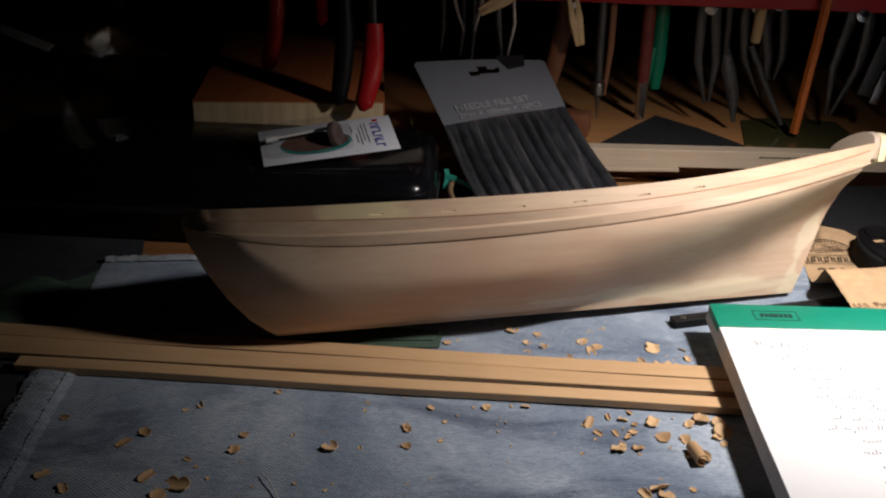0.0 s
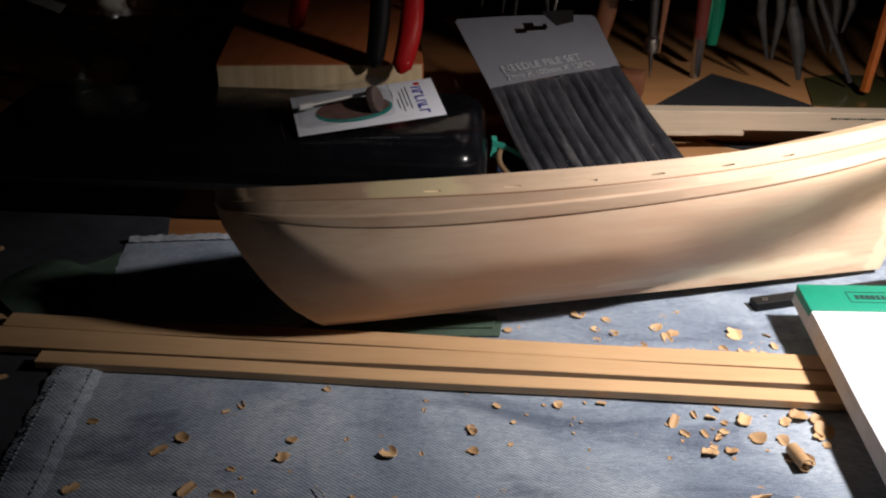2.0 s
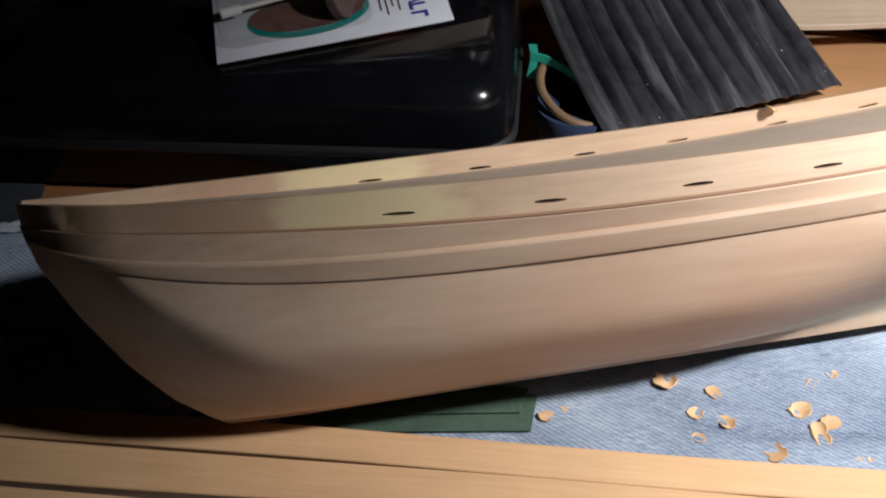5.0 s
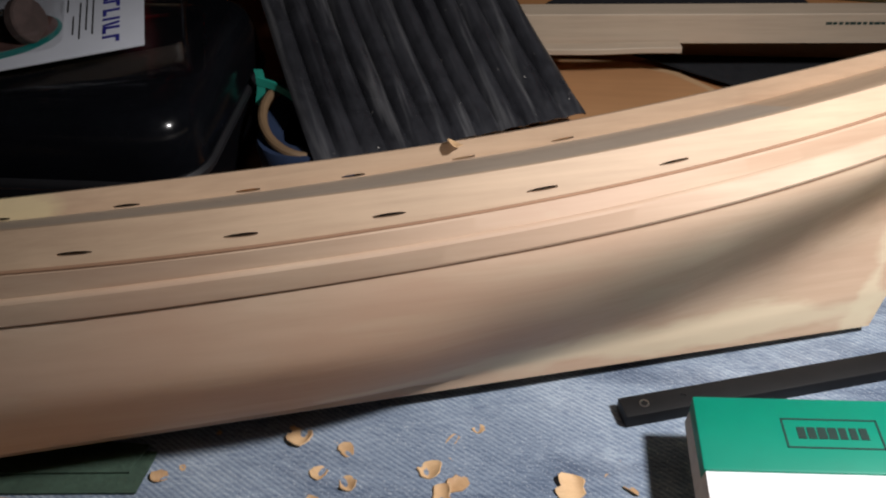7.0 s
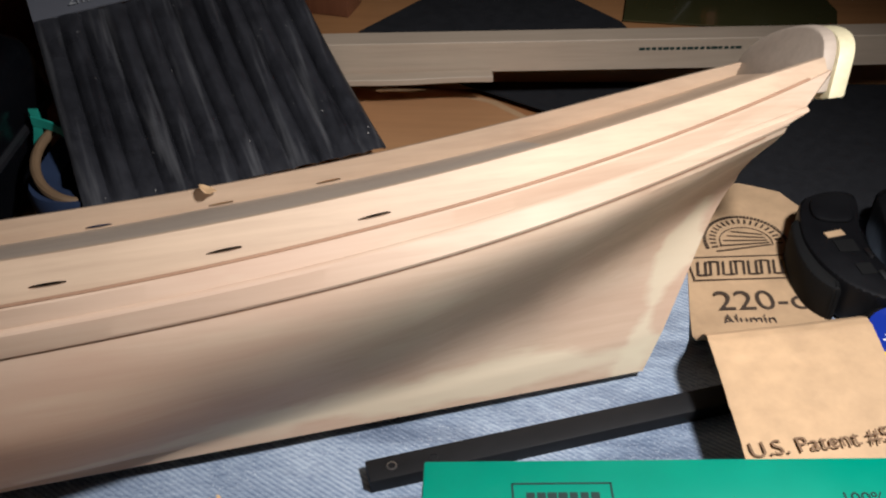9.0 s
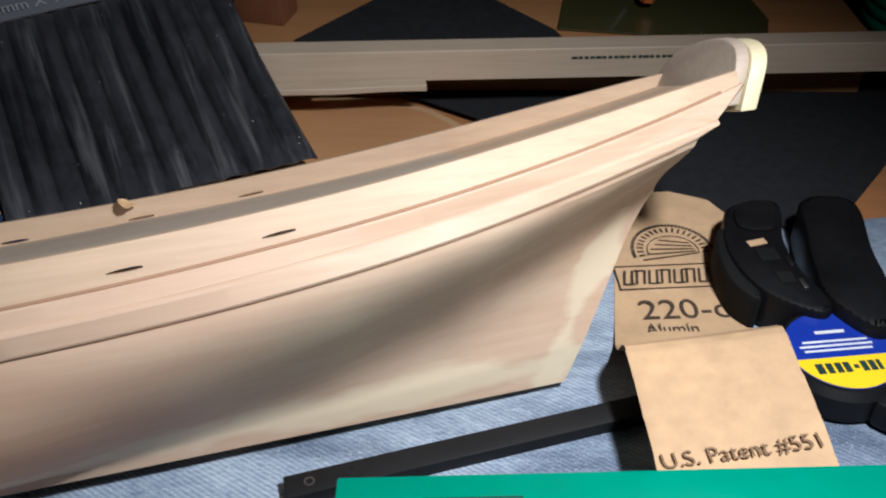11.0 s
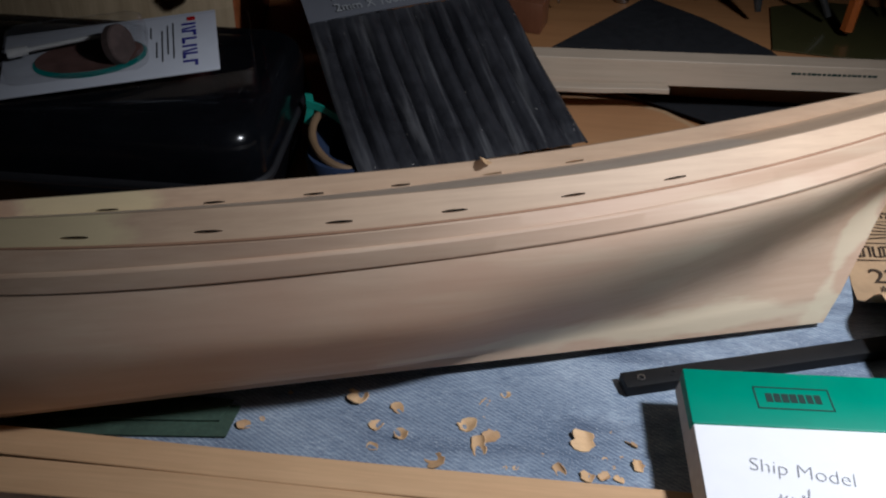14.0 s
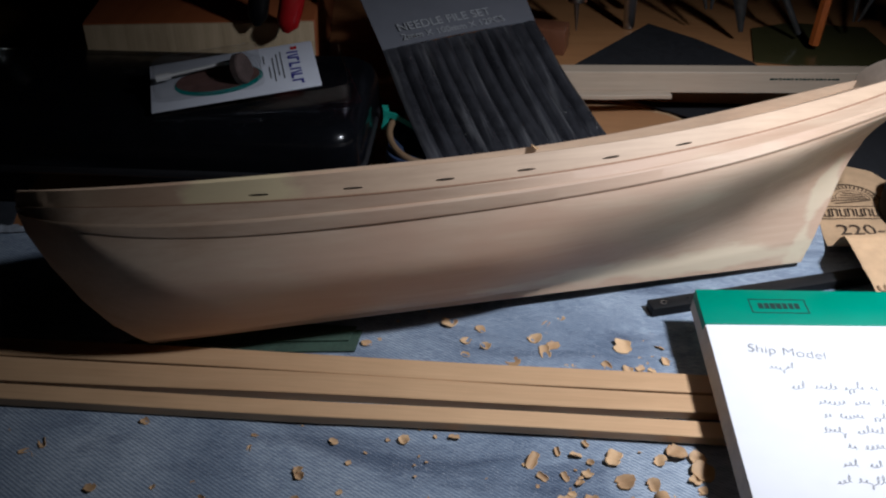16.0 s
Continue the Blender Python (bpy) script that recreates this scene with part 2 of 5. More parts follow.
M_YELLOW = plain("yellow_sticker", (0.85, 0.60, 0.01), 0.35, spot=0.06)
M_WHITEPRINT = plain("white_print", (0.7, 0.72, 0.75), 0.5)
M_CARDGREY = plain("grey_header_card", (0.13, 0.135, 0.155), 0.42, spot=0.08)
M_SILVERPRINT = plain("silver_print", (0.32, 0.33, 0.34), 0.4)
M_POUCH = plain("ribbed_pouch_vinyl", (0.026, 0.0265, 0.031), 0.30, spot=0.5, scale=130, bumpy=0.25)


def pouch_highlights(m):
    """Highlights painted as pale streaks along the ribs, dark streaks between, a few bright specks of dust."""
    nt = m.node_tree
    b = nt.nodes["Principled BSDF"]
    base = b.inputs["Base Color"].links[0].from_socket
    along = nt.nodes.new("ShaderNodeMapping")
    along.inputs["Scale"].default_value = (1.0, 0.07, 0.07)
    nt.links.new(coords(nt, (1, 1, 1), (0, 0, -26)), along.inputs[0])
    streak = noise_tex(nt, along.outputs[0], 150, 3, 0.6)
    c = mix(nt, ramp(nt, streak, [(0.56, (0, 0, 0)), (0.72, (0.75,) * 3)]), base, (0.11, 0.11, 0.115))
    c = mix(nt, ramp(nt, streak, [(0.30, (0.8,) * 3), (0.42, (0, 0, 0))]), c, (0.008, 0.008, 0.010))
    speck = noise_tex(nt, coords(nt), 420, 1, 0.4)
    c = mix(nt, ramp(nt, speck, [(0.79, (0, 0, 0)), (0.82, (1, 1, 1))]), c, (0.45, 0.43, 0.40))
    nt.links.new(c, b.inputs["Base Color"])


pouch_highlights(M_POUCH)
M_TAPE = plain("black_tape", (0.01, 0.01, 0.011), 0.5)
M_CARDWHITE = plain("white_blister_card", (0.58, 0.60, 0.66), 0.45, spot=0.05)
M_NAVY = plain("navy_print", (0.03, 0.03, 0.25), 0.5)
M_TEAL = plain("teal_print", (0.0, 0.22, 0.20), 0.5)
M_RUST = plain("brown_photo_print", (0.13, 0.07, 0.06), 0.5, spot=0.6, scale=90)
M_CHROME = plain("tool_steel", (0.42, 0.42, 0.43), 0.3, 1.0, scale=150)
# pale, barely metallic colour stands in for the bright reflections of the steel
M_BRIGHT = plain("pale_mandrel_steel", (0.62, 0.62, 0.61), 0.35, 0.35, scale=150)
M_WHEEL = plain("brown_abrasive_wheel", (0.075, 0.05, 0.045), 0.8, spot=0.4, scale=300, bumpy=0.4)
M_GREYTOOL = plain("dull_tool_steel", (0.09, 0.09, 0.09), 0.42, 0.8, spot=0.4, scale=180)
M_RED = plain("red_vinyl_grip", (0.42, 0.012, 0.015), 0.25, spot=0.12, coat=0.4)
M_REDRACK = plain("red_painted_rack", (0.34, 0.01, 0.015), 0.4, spot=0.15)
M_GREENPAINT = plain("green_plastic", (0.0, 0.17, 0.09), 0.4)
M_MAROON = plain("maroon_lacquer", (0.14, 0.025, 0.02), 0.4, spot=0.3)
M_TAN = plain("tan_leather", (0.19, 0.12, 0.065), 0.6)
M_NAVYFAB = plain("navy_canvas", (0.015, 0.03, 0.075), 0.8)
M_TEALSTRAP = plain("teal_strap", (0.02, 0.28, 0.21), 0.6)
M_WALL = plain("unlit_wall_tone", (0.020, 0.018, 0.017), 0.9, spot=0.3, scale=8)
M_FLOOR = plain("dark_workshop_floor", (0.03, 0.026, 0.022), 0.8, spot=0.3, scale=8)


def clear(name, tint=(1, 1, 1), rough=0.05):
    """Thin clear plastic or glass wall: lets light straight through, with a gloss that grows towards grazing."""
    m = bpy.data.materials.new(name)
    m.use_nodes = True
    nt = m.node_tree
    nt.nodes.remove(nt.nodes["Principled BSDF"])
    tr, gl, mx = nt.nodes.new("ShaderNodeBsdfTransparent"), nt.nodes.new("ShaderNodeBsdfGlossy"), nt.nodes.new("ShaderNodeMixShader")
    tr.inputs[0].default_value = (*tint, 1)
    gl.inputs["Roughness"].default_value = rough
    b = node(nt, "ShaderNodeBump", Strength=0.25, Distance=0.001)
    nt.links.new(noise_tex(nt, coords(nt), 70, 2), b.inputs["Height"])
    nt.links.new(b.outputs[0], gl.inputs["Normal"])
    lw = node(nt, "ShaderNodeLayerWeight", Blend=0.5)
    sharp = nt.nodes.new("ShaderNodeMath")
    sharp.operation, sharp.inputs[1].default_value = "POWER", 4.0
    nt.links.new(lw.outputs["Facing"], sharp.inputs[0])
    span = nt.nodes.new("ShaderNodeMath")
    span.operation, span.inputs[1].default_value, span.inputs[2].default_value = "MULTIPLY_ADD", 0.5, 0.08
    nt.links.new(sharp.outputs[0], span.inputs[0])
    nt.links.new(span.outputs[0], mx.inputs[0])
    nt.links.new(tr.outputs[0], mx.inputs[1])
    nt.links.new(gl.outputs[0], mx.inputs[2])
    nt.links.new(mx.outputs[0], nt.nodes["Material Output"].inputs[0])
    return m


M_BLISTER = clear("clear_blister", rough=0.06)
M_GLASS = clear("jar_glass", (0.92, 0.95, 0.93), 0.02)
M_OLIVE = plain("olive_plastic_sheet", (0.055, 0.052, 0.020), 0.3, spot=0.1, coat=0.5)


# ---- mesh helpers ----
def thing(name, label, category, at=None, group="", kind=""):
    ob = new(name)
    ob.empty_display_size = 0.02
    if at is not None:
        ob.matrix_world = at
    return tagged(ob, label, category, group, kind)


def finish(me, mat, angle=35):
    me.materials.append(mat) if mat else None
    for p in me.polygons:
        p.use_smooth = True
    me.set_sharp_from_angle(angle=radians(angle))
    return me


def part(name, bm, mat, parent=None, label="", at=None, angle=35):
    me = bpy.data.meshes.new(name)
    bmesh.ops.recalc_face_normals(bm, faces=bm.faces)
    bm.to_mesh(me)
    bm.free()
    finish(me, mat, angle)
    ob = new(name, me)
    if parent is not None:
        ob.parent = parent
    if at is not None:
        ob.matrix_local = at
    return tagged(ob, label)


def box(sx, sy, sz, bevel=0.0, seg=2, at=None, bm=None):
    own = bm or bmesh.new()
    tmp = bmesh.new()
    bmesh.ops.create_cube(tmp, size=1)
    bmesh.ops.scale(tmp, vec=(sx, sy, sz), verts=tmp.verts)
    if bevel:
        bmesh.ops.bevel(tmp, geom=tmp.edges[:], offset=bevel, segments=seg, affect="EDGES", profile=0.5)
    if at is not None:
        bmesh.ops.transform(tmp, matrix=at, verts=tmp.verts)
    merge(own, tmp)
    return own


def merge(own, tmp):
    me = bpy.data.meshes.new("tmp")
    tmp.to_mesh(me)
    tmp.free()
    own.from_mesh(me)
    bpy.data.meshes.remove(me)
    return own


def prism(points, z0, z1, bevel=0.0, bm=None):
    """A flat outline given thickness."""
    own = bm or bmesh.new()
    tmp = bmesh.new()
    f = tmp.faces.new([tmp.verts.new((x, y, z0)) for x, y in points])
    r = bmesh.ops.extrude_face_region(tmp, geom=[f])
    bmesh.ops.translate(tmp, vec=(0, 0, z1 - z0), verts=[v for v in r["geom"] if isinstance(v, bmesh.types.BMVert)])
    if bevel:
        bmesh.ops.recalc_face_normals(tmp, faces=tmp.faces)
        bmesh.ops.bevel(tmp, geom=tmp.edges[:], offset=bevel, segments=2, affect="EDGES", profile=0.5)
    return merge(own, tmp)


def lathe(profile, steps=28, bm=None, at=None):
    own = bm or bmesh.new()
    tmp = bmesh.new()
    rings = []
    for r, z in profile:
        rings.append([tmp.verts.new((r * math.cos(a), r * math.sin(a), z)) for a in (2 * math.pi * i / steps for i in range(steps))])
    for a, b in zip(rings, rings[1:]):
        for i in range(steps):
            tmp.faces.new((a[i], a[(i + 1) % steps], b[(i + 1) % steps], b[i]))
    tmp.faces.new(rings[0][::-1])
    tmp.faces.new(rings[-1])
    if at is not None:
        bmesh.ops.transform(tmp, matrix=at, verts=tmp.verts)
    return merge(own, tmp)


def tube(points, radii, steps=12, flat=1.0, bm=None, up=(0, 1, 0)):
    """A rod along points; flat squashes it along the second cross direction."""
    own = bm or bmesh.new()
    tmp = bmesh.new()
    pts = [Vector(p) for p in points]
    rings = []
    for i, p in enumerate(pts):
        d = (pts[min(i + 1, len(pts) - 1)] - pts[max(i - 1, 0)]).normalized()
        s = d.cross(Vector(up))
        s = s.normalized() if s.length > 1e-4 else d.orthogonal().normalized()
        w = d.cross(s)
        r = radii[i] if hasattr(radii, "__len__") else radii
        rings.append([tmp.verts.new(p + s * r * math.cos(a) + w * r * flat * math.sin(a)) for a in (2 * math.pi * k / steps for k in range(steps))])
    for a, b in zip(rings, rings[1:]):
        for i in range(steps):
            tmp.faces.new((a[i], a[(i + 1) % steps], b[(i + 1) % steps], b[i]))
    tmp.faces.new(rings[0][::-1])
    tmp.faces.new(rings[-1])
    return merge(own, tmp)


def sheet(fn, nu, nv, thick, bm=None):
    """A thin curved sheet: fn(u, v) gives its upper side; thickness downwards along the normal."""
    own = bm or bmesh.new()
    tmp = bmesh.new()
    e = 1e-3
    top, low = [], []
    for j in range(nv + 1):
        a, b = [], []
        for i in range(nu + 1):
            u, v = i / nu, j / nv
            p = Vector(fn(u, v))
            du = Vector(fn(min(1, u + e), v)) - Vector(fn(max(0, u - e), v))
            dv = Vector(fn(u, min(1, v + e))) - Vector(fn(u, max(0, v - e)))
            n = du.cross(dv)
            n = n.normalized() if n.length > 0 else Vector((0, 0, 1))
            a.append(tmp.verts.new(p))
            b.append(tmp.verts.new(p - n * thick))
        top.append(a), low.append(b)
    for j in range(nv):
        for i in range(nu):
            tmp.faces.new((top[j][i], top[j][i + 1], top[j + 1][i + 1], top[j + 1][i]))
            tmp.faces.new((low[j][i], low[j + 1][i], low[j + 1][i + 1], low[j][i + 1]))
    for j in range(nv):
        tmp.faces.new((top[j][0], top[j + 1][0], low[j + 1][0], low[j][0]))
        tmp.faces.new((top[j][nu], low[j][nu], low[j + 1][nu], top[j + 1][nu]))
    for i in range(nu):
        tmp.faces.new((top[0][i], low[0][i], low[0][i + 1], top[0][i + 1]))
        tmp.faces.new((top[nv][i], top[nv][i + 1], low[nv][i + 1], low[nv][i]))
    return merge(own, tmp)


def lettering(name, text, size, mat, parent, at, depth=0.0001, weight=0.0):
    cu = bpy.data.curves.new(name, "FONT")
    cu.body, cu.size, cu.extrude, cu.offset = text, size, depth, weight
    tmp = bpy.data.objects.new(name, cu)
    me = bpy.data.meshes.new_from_object(tmp)
    bpy.data.objects.remove(tmp)
    me.materials.clear()
    finish(me, mat)
    ob = new(name, me)
    ob.parent = parent
    ob.matrix_local = at
    return ob


def bars(spans, z, h, bm=None):
    """Flat printed bars: spans of (x0, x1, y, height)."""
    own = bm or bmesh.new()
    for x0, x1, y, hh in spans:
        box(x1 - x0, hh, h, at=Matrix.Translation(((x0 + x1) / 2, y, z)), bm=own)
    return own


# ---- the setting ----
BENCH_Z = 0.0
bench = thing("workbench", "orange-brown varnished wooden workbench top", "workbench", kind="structure")
for k in range(6):
    part("plank", box(2.2, 0.258, 0.035, 0.0015, at=Matrix.Translation((0.1, 0.13 + 0.26 * k - 0.05, BENCH_Z - 0.0175))), M_BENCH, bench)

# added room shell; its unlit look is put into near-black colours
part("floor", box(3.2, 3.3, 0.05, at=Matrix.Translation((0.1, 0.25, -0.925))), M_FLOOR)
part("wall_back", box(3.0, 0.1, 2.8, at=Matrix.Translation((0.1, 1.75, 0.5))), M_WALL)
part("wall_front", box(3.0, 0.1, 2.8, at=Matrix.Translation((0.1, -1.25, 0.5))), M_WALL)
part("wall_left", box(0.1, 3.1, 2.8, at=Matrix.Translation((-1.45, 0.25, 0.5))), M_WALL)
part("wall_right", box(0.1, 3.1, 2.8, at=Matrix.Translation((1.65, 0.25, 0.5))), M_WALL)
part("ceiling", box(3.2, 3.3, 0.1, at=Matrix.Translation((0.1, 0.25, 1.95))), M_WALL)
for nm, lab, cat in (("floor", "dark workshop floor under the bench", "floor"), ("wall_back", "unlit dark wall behind the tool rack", "wall"),
                     ("wall_front", "unlit dark wall behind the camera", "wall"), ("wall_left", "unlit dark side wall", "wall"),
                     ("wall_right", "unlit dark side wall", "wall"), ("ceiling", "unlit dark ceiling", "ceiling")):
    tagged(bpy.data.objects[nm], lab, cat, kind="structure")

mat_ob = part("cutting_mat", prism([(-0.75, 0.1), (-0.215, 0.1), (-0.250, 0.655), (-0.258, 0.686), (-0.75, 0.664)], 0.0, 0.0015, 0.0004), M_MAT)
tagged(mat_ob, "dark slate cutting mat lying on the bench", "cutting mat")


# ---- denim cloth ----
def cloth_xy(u, v):
    left = Vector((-0.232, 0.22)).lerp(Vector((-0.275, 0.639)), v)
    left.x -= 0.012 * math.sin(v * 3.0) * (1 - v)
    right = Vector((0.62, 0.22)).lerp(Vector((0.62, 0.772)), v)
    return left.lerp(right, u)


def cloth(u, v):
    p = cloth_xy(u, v)
    q = Vector((p.x * 9, p.y * 14, 0.3))
    h = 0.0030 + 0.0010 * noise.noise(q) + 0.0004 * noise.noise(q * 3.1)
    edge = min(u * 0.85, (1 - v) * 0.5)
    h -= 0.0008 * max(0, 1 - edge / 0.004)
    w = 0.0012 * noise.noise(Vector((u * 60, v * 40, 5)))
    return (p.x + w, p.y + w, max(0.0021, h))


def hem(u, v):
    """Folded, stitched border along the left edge."""
    p = cloth_xy(0, v * 0.64)
    q = 0.0032 + 0.0032 * math.sin(math.pi * min(1, max(0, u))) ** 0.6
    pucker = 0.0026 * noise.noise(Vector((u * 1.5, v * 42, 1.7))) + 0.0006 * noise.noise(Vector((u * 3, v * 110, 4.1)))
    ripple = 0.0010 * noise.noise(Vector((2.2, v * 40, u)))
    return (p.x + u * 0.030 + ripple - 0.001, p.y + 0.1 * u * 0.02, q + pucker)


cloth_ob = thing("denim_cloth", "faded blue denim cloth spread flat on the bench", "cloth")
part("fabric", sheet(cloth, 150, 90, 0.0012), M_DENIM, cloth_ob, angle=60)
part("hem", sheet(hem, 8, 140, 0.0010), M_DENIM, cloth_ob, "thick folded denim hem, puckered along the stitches", angle=60)
part("fringe", sheet(lambda u, v: (-0.272 + u * 0.09, 0.632 + u * 0.0140 + v * 0.010 * (0.7 + 0.5 * noise.noise(Vector((u * 14, 3, 0)))), 0.0045 + 0.003 * math.sin(math.pi * v) + 0.001 * noise.noise(Vector((u * 20, v * 4, 0)))), 50, 6, 0.001),
     M_SEAM, cloth_ob, "frayed whitish edge of the cloth", angle=60)
for off in (0.006, 0.024):
    st = bmesh.new()
    for k in range(70):
        p = cloth_xy(0, 0.64 * (k + 0.5) / 70)
        box(0.0007, 0.0024, 0.0005, at=Matrix.Translation((p.x + off, p.y, 0.0062)), bm=st)
    part("stitching", st, M_SEAM, cloth_ob, "pale row of stitches")

# ---- the carved ship hull, lying over on its far bilge ----
cheb = np.polynomial.chebyshev.chebval
XA, XB = -0.09, 0.46
HALF = {  # half breadth and height above the keel of four lines along the hull
    1: ((0.03559, 0.01438, -0.02367, 0.00265, -0.00167, 0.00055), (0.09262, 0.00997, 0.00865, 0.00043, 0.00014, -0.00062)),
    2: ((0.03961, 0.01435, -0.02404, 0.00225, -0.00207, 0.00041), (0.08349, 0.01102, 0.01138, 0.00076, 5e-05, -3e-05)),
    3: ((0.043, 0.01659, -0.02246, 0.00081, -0.0034, 0.00074), (0.07742, 0.01006, 0.01228, -0.00211, 0.00078, -0.00102)),
    4: ((0.04228, 0.01832, -0.02076, -0.00024, -0.00447, 0.0008), (0.07371, 0.00781, 0.01782, -0.00399, 0.00229, -0.00154)),
}


def stem_x(z):
    return float(np.interp(z, (0, 0.003, 0.012, 0.027, 0.047, 0.066, 0.079, 0.095), (-0.003, -0.008, -0.0205, -0.034, -0.0475, -0.0575, -0.0610, -0.0615)))


def stern_x(z):
    return float(np.interp(z, (0, 0.04, 0.070, 0.0755, 0.0837, 0.0915, 0.0935, 0.0960, 0.0990, 0.125), (0.3916, 0.4138, 0.4285, 0.4272, 0.4270, 0.4290, 0.4330, 0.4490, 0.4570, 0.4585)))


def line(k, x):
    u = 2 * (min(max(x, XA), XB) - XA) / (XB - XA) - 1
    b, z = cheb(u, HALF[k][0]), cheb(u, HALF[k][1])
    s = min(1.0, max(0.0, (x - stem_x(z)) / 0.035))
    return max(0.0016, b) * math.sqrt(max(0.0, 1 - (1 - s) ** 2)) + 0.0004, float(z)


# flat floor and firm turn of the bilge amidships: share of height, share of half breadth
FLOOR_R = (0.0, 0.02, 0.06, 0.12, 0.20, 0.30, 0.38, 0.44, 0.49, 0.54, 0.60, 0.70, 0.85, 1.0)
FLOOR_Y = (0.0, 0.12, 0.24, 0.345, 0.460, 0.595, 0.700, 0.772, 0.822, 0.860, 0.893, 0.932, 0.972, 1.0)


def side_point(x, q):
    """Half breadth and height on the hull under the wale; q runs from the keel, 0, to the wale, 1."""
    b4, z4 = line(4, x)
    b4 -= 0.0001
    z = z4 * q
    dead = float(np.interp(x, (-0.06, 0.02, 0.12, 0.17, 0.22, 0.26, 0.306, 0.352, 0.385, 0.43), (0.0, 0.002, 0.003, 0.0035, 0.0045, 0.006, 0.008, 0.011, 0.014, 0.018)))
    a = float(np.interp(x, (-0.05, 0.0, 0.05, 0.10, 0.15, 0.20, 0.25, 0.30, 0.35, 0.39, 0.43), (0.95, 0.72, 0.58, 0.55, 0.66, 0.90, 1.22, 1.62, 2.30, 3.6, 6.0)))
    r = max(0.0, (z - dead) / (z4 - dead))
    keel = 0.0030 + 0.0022 * min(1.0, z / max(dead, 0.004))
    soft = math.sin(math.pi / 2 * r ** a)
    hard = float(np.interp(r, FLOOR_R, FLOOR_Y))
    firm = float(np.interp(x, (-0.03, 0.03, 0.15, 0.235), (0.0, 1.0, 1.0, 0.0)))
    firm = firm * firm * (3 - 2 * firm)
    y = min(keel, b4) + max(0.0, b4 - keel) * (soft + (hard - soft) * firm)
    return y, z


def hull_section(u):
    """One side of a section from keel to the rail, bottom first."""
    out = []
    nq = 44
    for k in range(nq + 1):
        q = k / nq
        x = 0.2
        for _ in range(4):
            _, z = side_point(x, q)
            x = stem_x(z) + (stern_x(z) - stem_x(z)) * u
        y, z = side_point(x, q)
        sx = (x - stem_x(z)) / (0.030 + 0.075 * (1 - q) * q ** 0.3)
        y *= math.sqrt(max(0.0, 1 - (1 - min(1.0, max(0.0, sx))) ** 2)) if sx < 1 else 1.0
        out.append((x, max(y, 0.0008), z))
    for k, db, dz in ((4, 0.0002, 0.0001), (4, 0.0007, 0.0003), (4, 0.0012, 0.0010), (3, 0.0003, -0.0011), (3, 0.0000, -0.0003), (3, -0.0006, 0.0003), (3, -0.0012, 0.0005), (2, 0.0002, -0.0006), (2, -0.0001, 0.0), (2, -0.0016, 0.0002)):
        x = 0.2
        for _ in range(4):
            b, z = line(k, x)
            x = stem_x(z) + (stern_x(z) - stem_x(z)) * u
        b, z = line(k, x)
        db += 0.0006 * min(1.0, max(0.0, (0.25 - x) / 0.12)) if k == 4 else (-0.0008 * min(1.0, max(0.0, (0.25 - x) / 0.12)))
        out.append((x, max(b + db * min(1.0, max(0.45, (x + 0.05) / 0.16)), 0.0005), z + dz))
    return out


NU = 200
US = [0.5 - 0.5 * math.cos(math.pi * (i / NU)) for i in range(NU + 1)]
US = [0.35 * a + 0.65 * i / NU for i, a in enumerate(US)]

HULL_AT = pose(-0.1060, 0.5168, 0.0166, 0, 0, 17.01) @ pose(0, 0, 0, 0, 1.48, 0) @ pose(0, 0, 0, -27.81)
ship = thing("ship_hull_model", "half-finished carved basswood sailing ship hull lying heeled on the cloth", "model ship", HULL_AT)

bm = bmesh.new()
rings = []
for u in US:
    sec = hull_section(u)
    near = [bm.verts.new((x, -y, z)) for x, y, z in sec]
    far = [bm.verts.new((x, y, z)) for x, y, z in sec]
    rings.append(far[::-1] + near)
for a, b in zip(rings, rings[1:]):
    for i in range(len(a) - 1):
        bm.faces.new((a[i], a[i + 1], b[i + 1], b[i]))
    bm.faces.new((a[-1], a[0], b[0], b[-1]))
bm.faces.new(rings[0])
bm.faces.new(rings[-1][::-1])
part("hull_body", bm, M_HULL, ship, angle=20)

# dark seams under the wale and under the bulwark, their shade put into the colour
for k, db, dz, rr, fore in ((4, -0.0003, -0.0001, 0.00045, 0.17), (2, -0.0010, 0.0003, 0.00070, 0.015)):
    for side in (-1, 1):
        pts = []
        for i in range(121):
            u = fore + (0.98 - fore) * i / 120
            x = 0.2
            for _ in range(4):
                b, z = line(k, x)
                x = stem_x(z) + (stern_x(z) - stem_x(z)) * u
            b, z = line(k, x)
            pts.append((x, side * max(b + db, 0.0005), z + dz))
        part("seam", tube(pts, [rr * min(1.0, 0.15 + i / 30) for i in range(121)], 6, up=(0, 0, 1)), M_GROOVE, ship, "dark seam line with shade put into its colour")

# bulwarks with freeing slots cut through them
SLOTS = [0.2885, 0.2455, 0.1980, 0.1555, 0.1080, 0.0620]


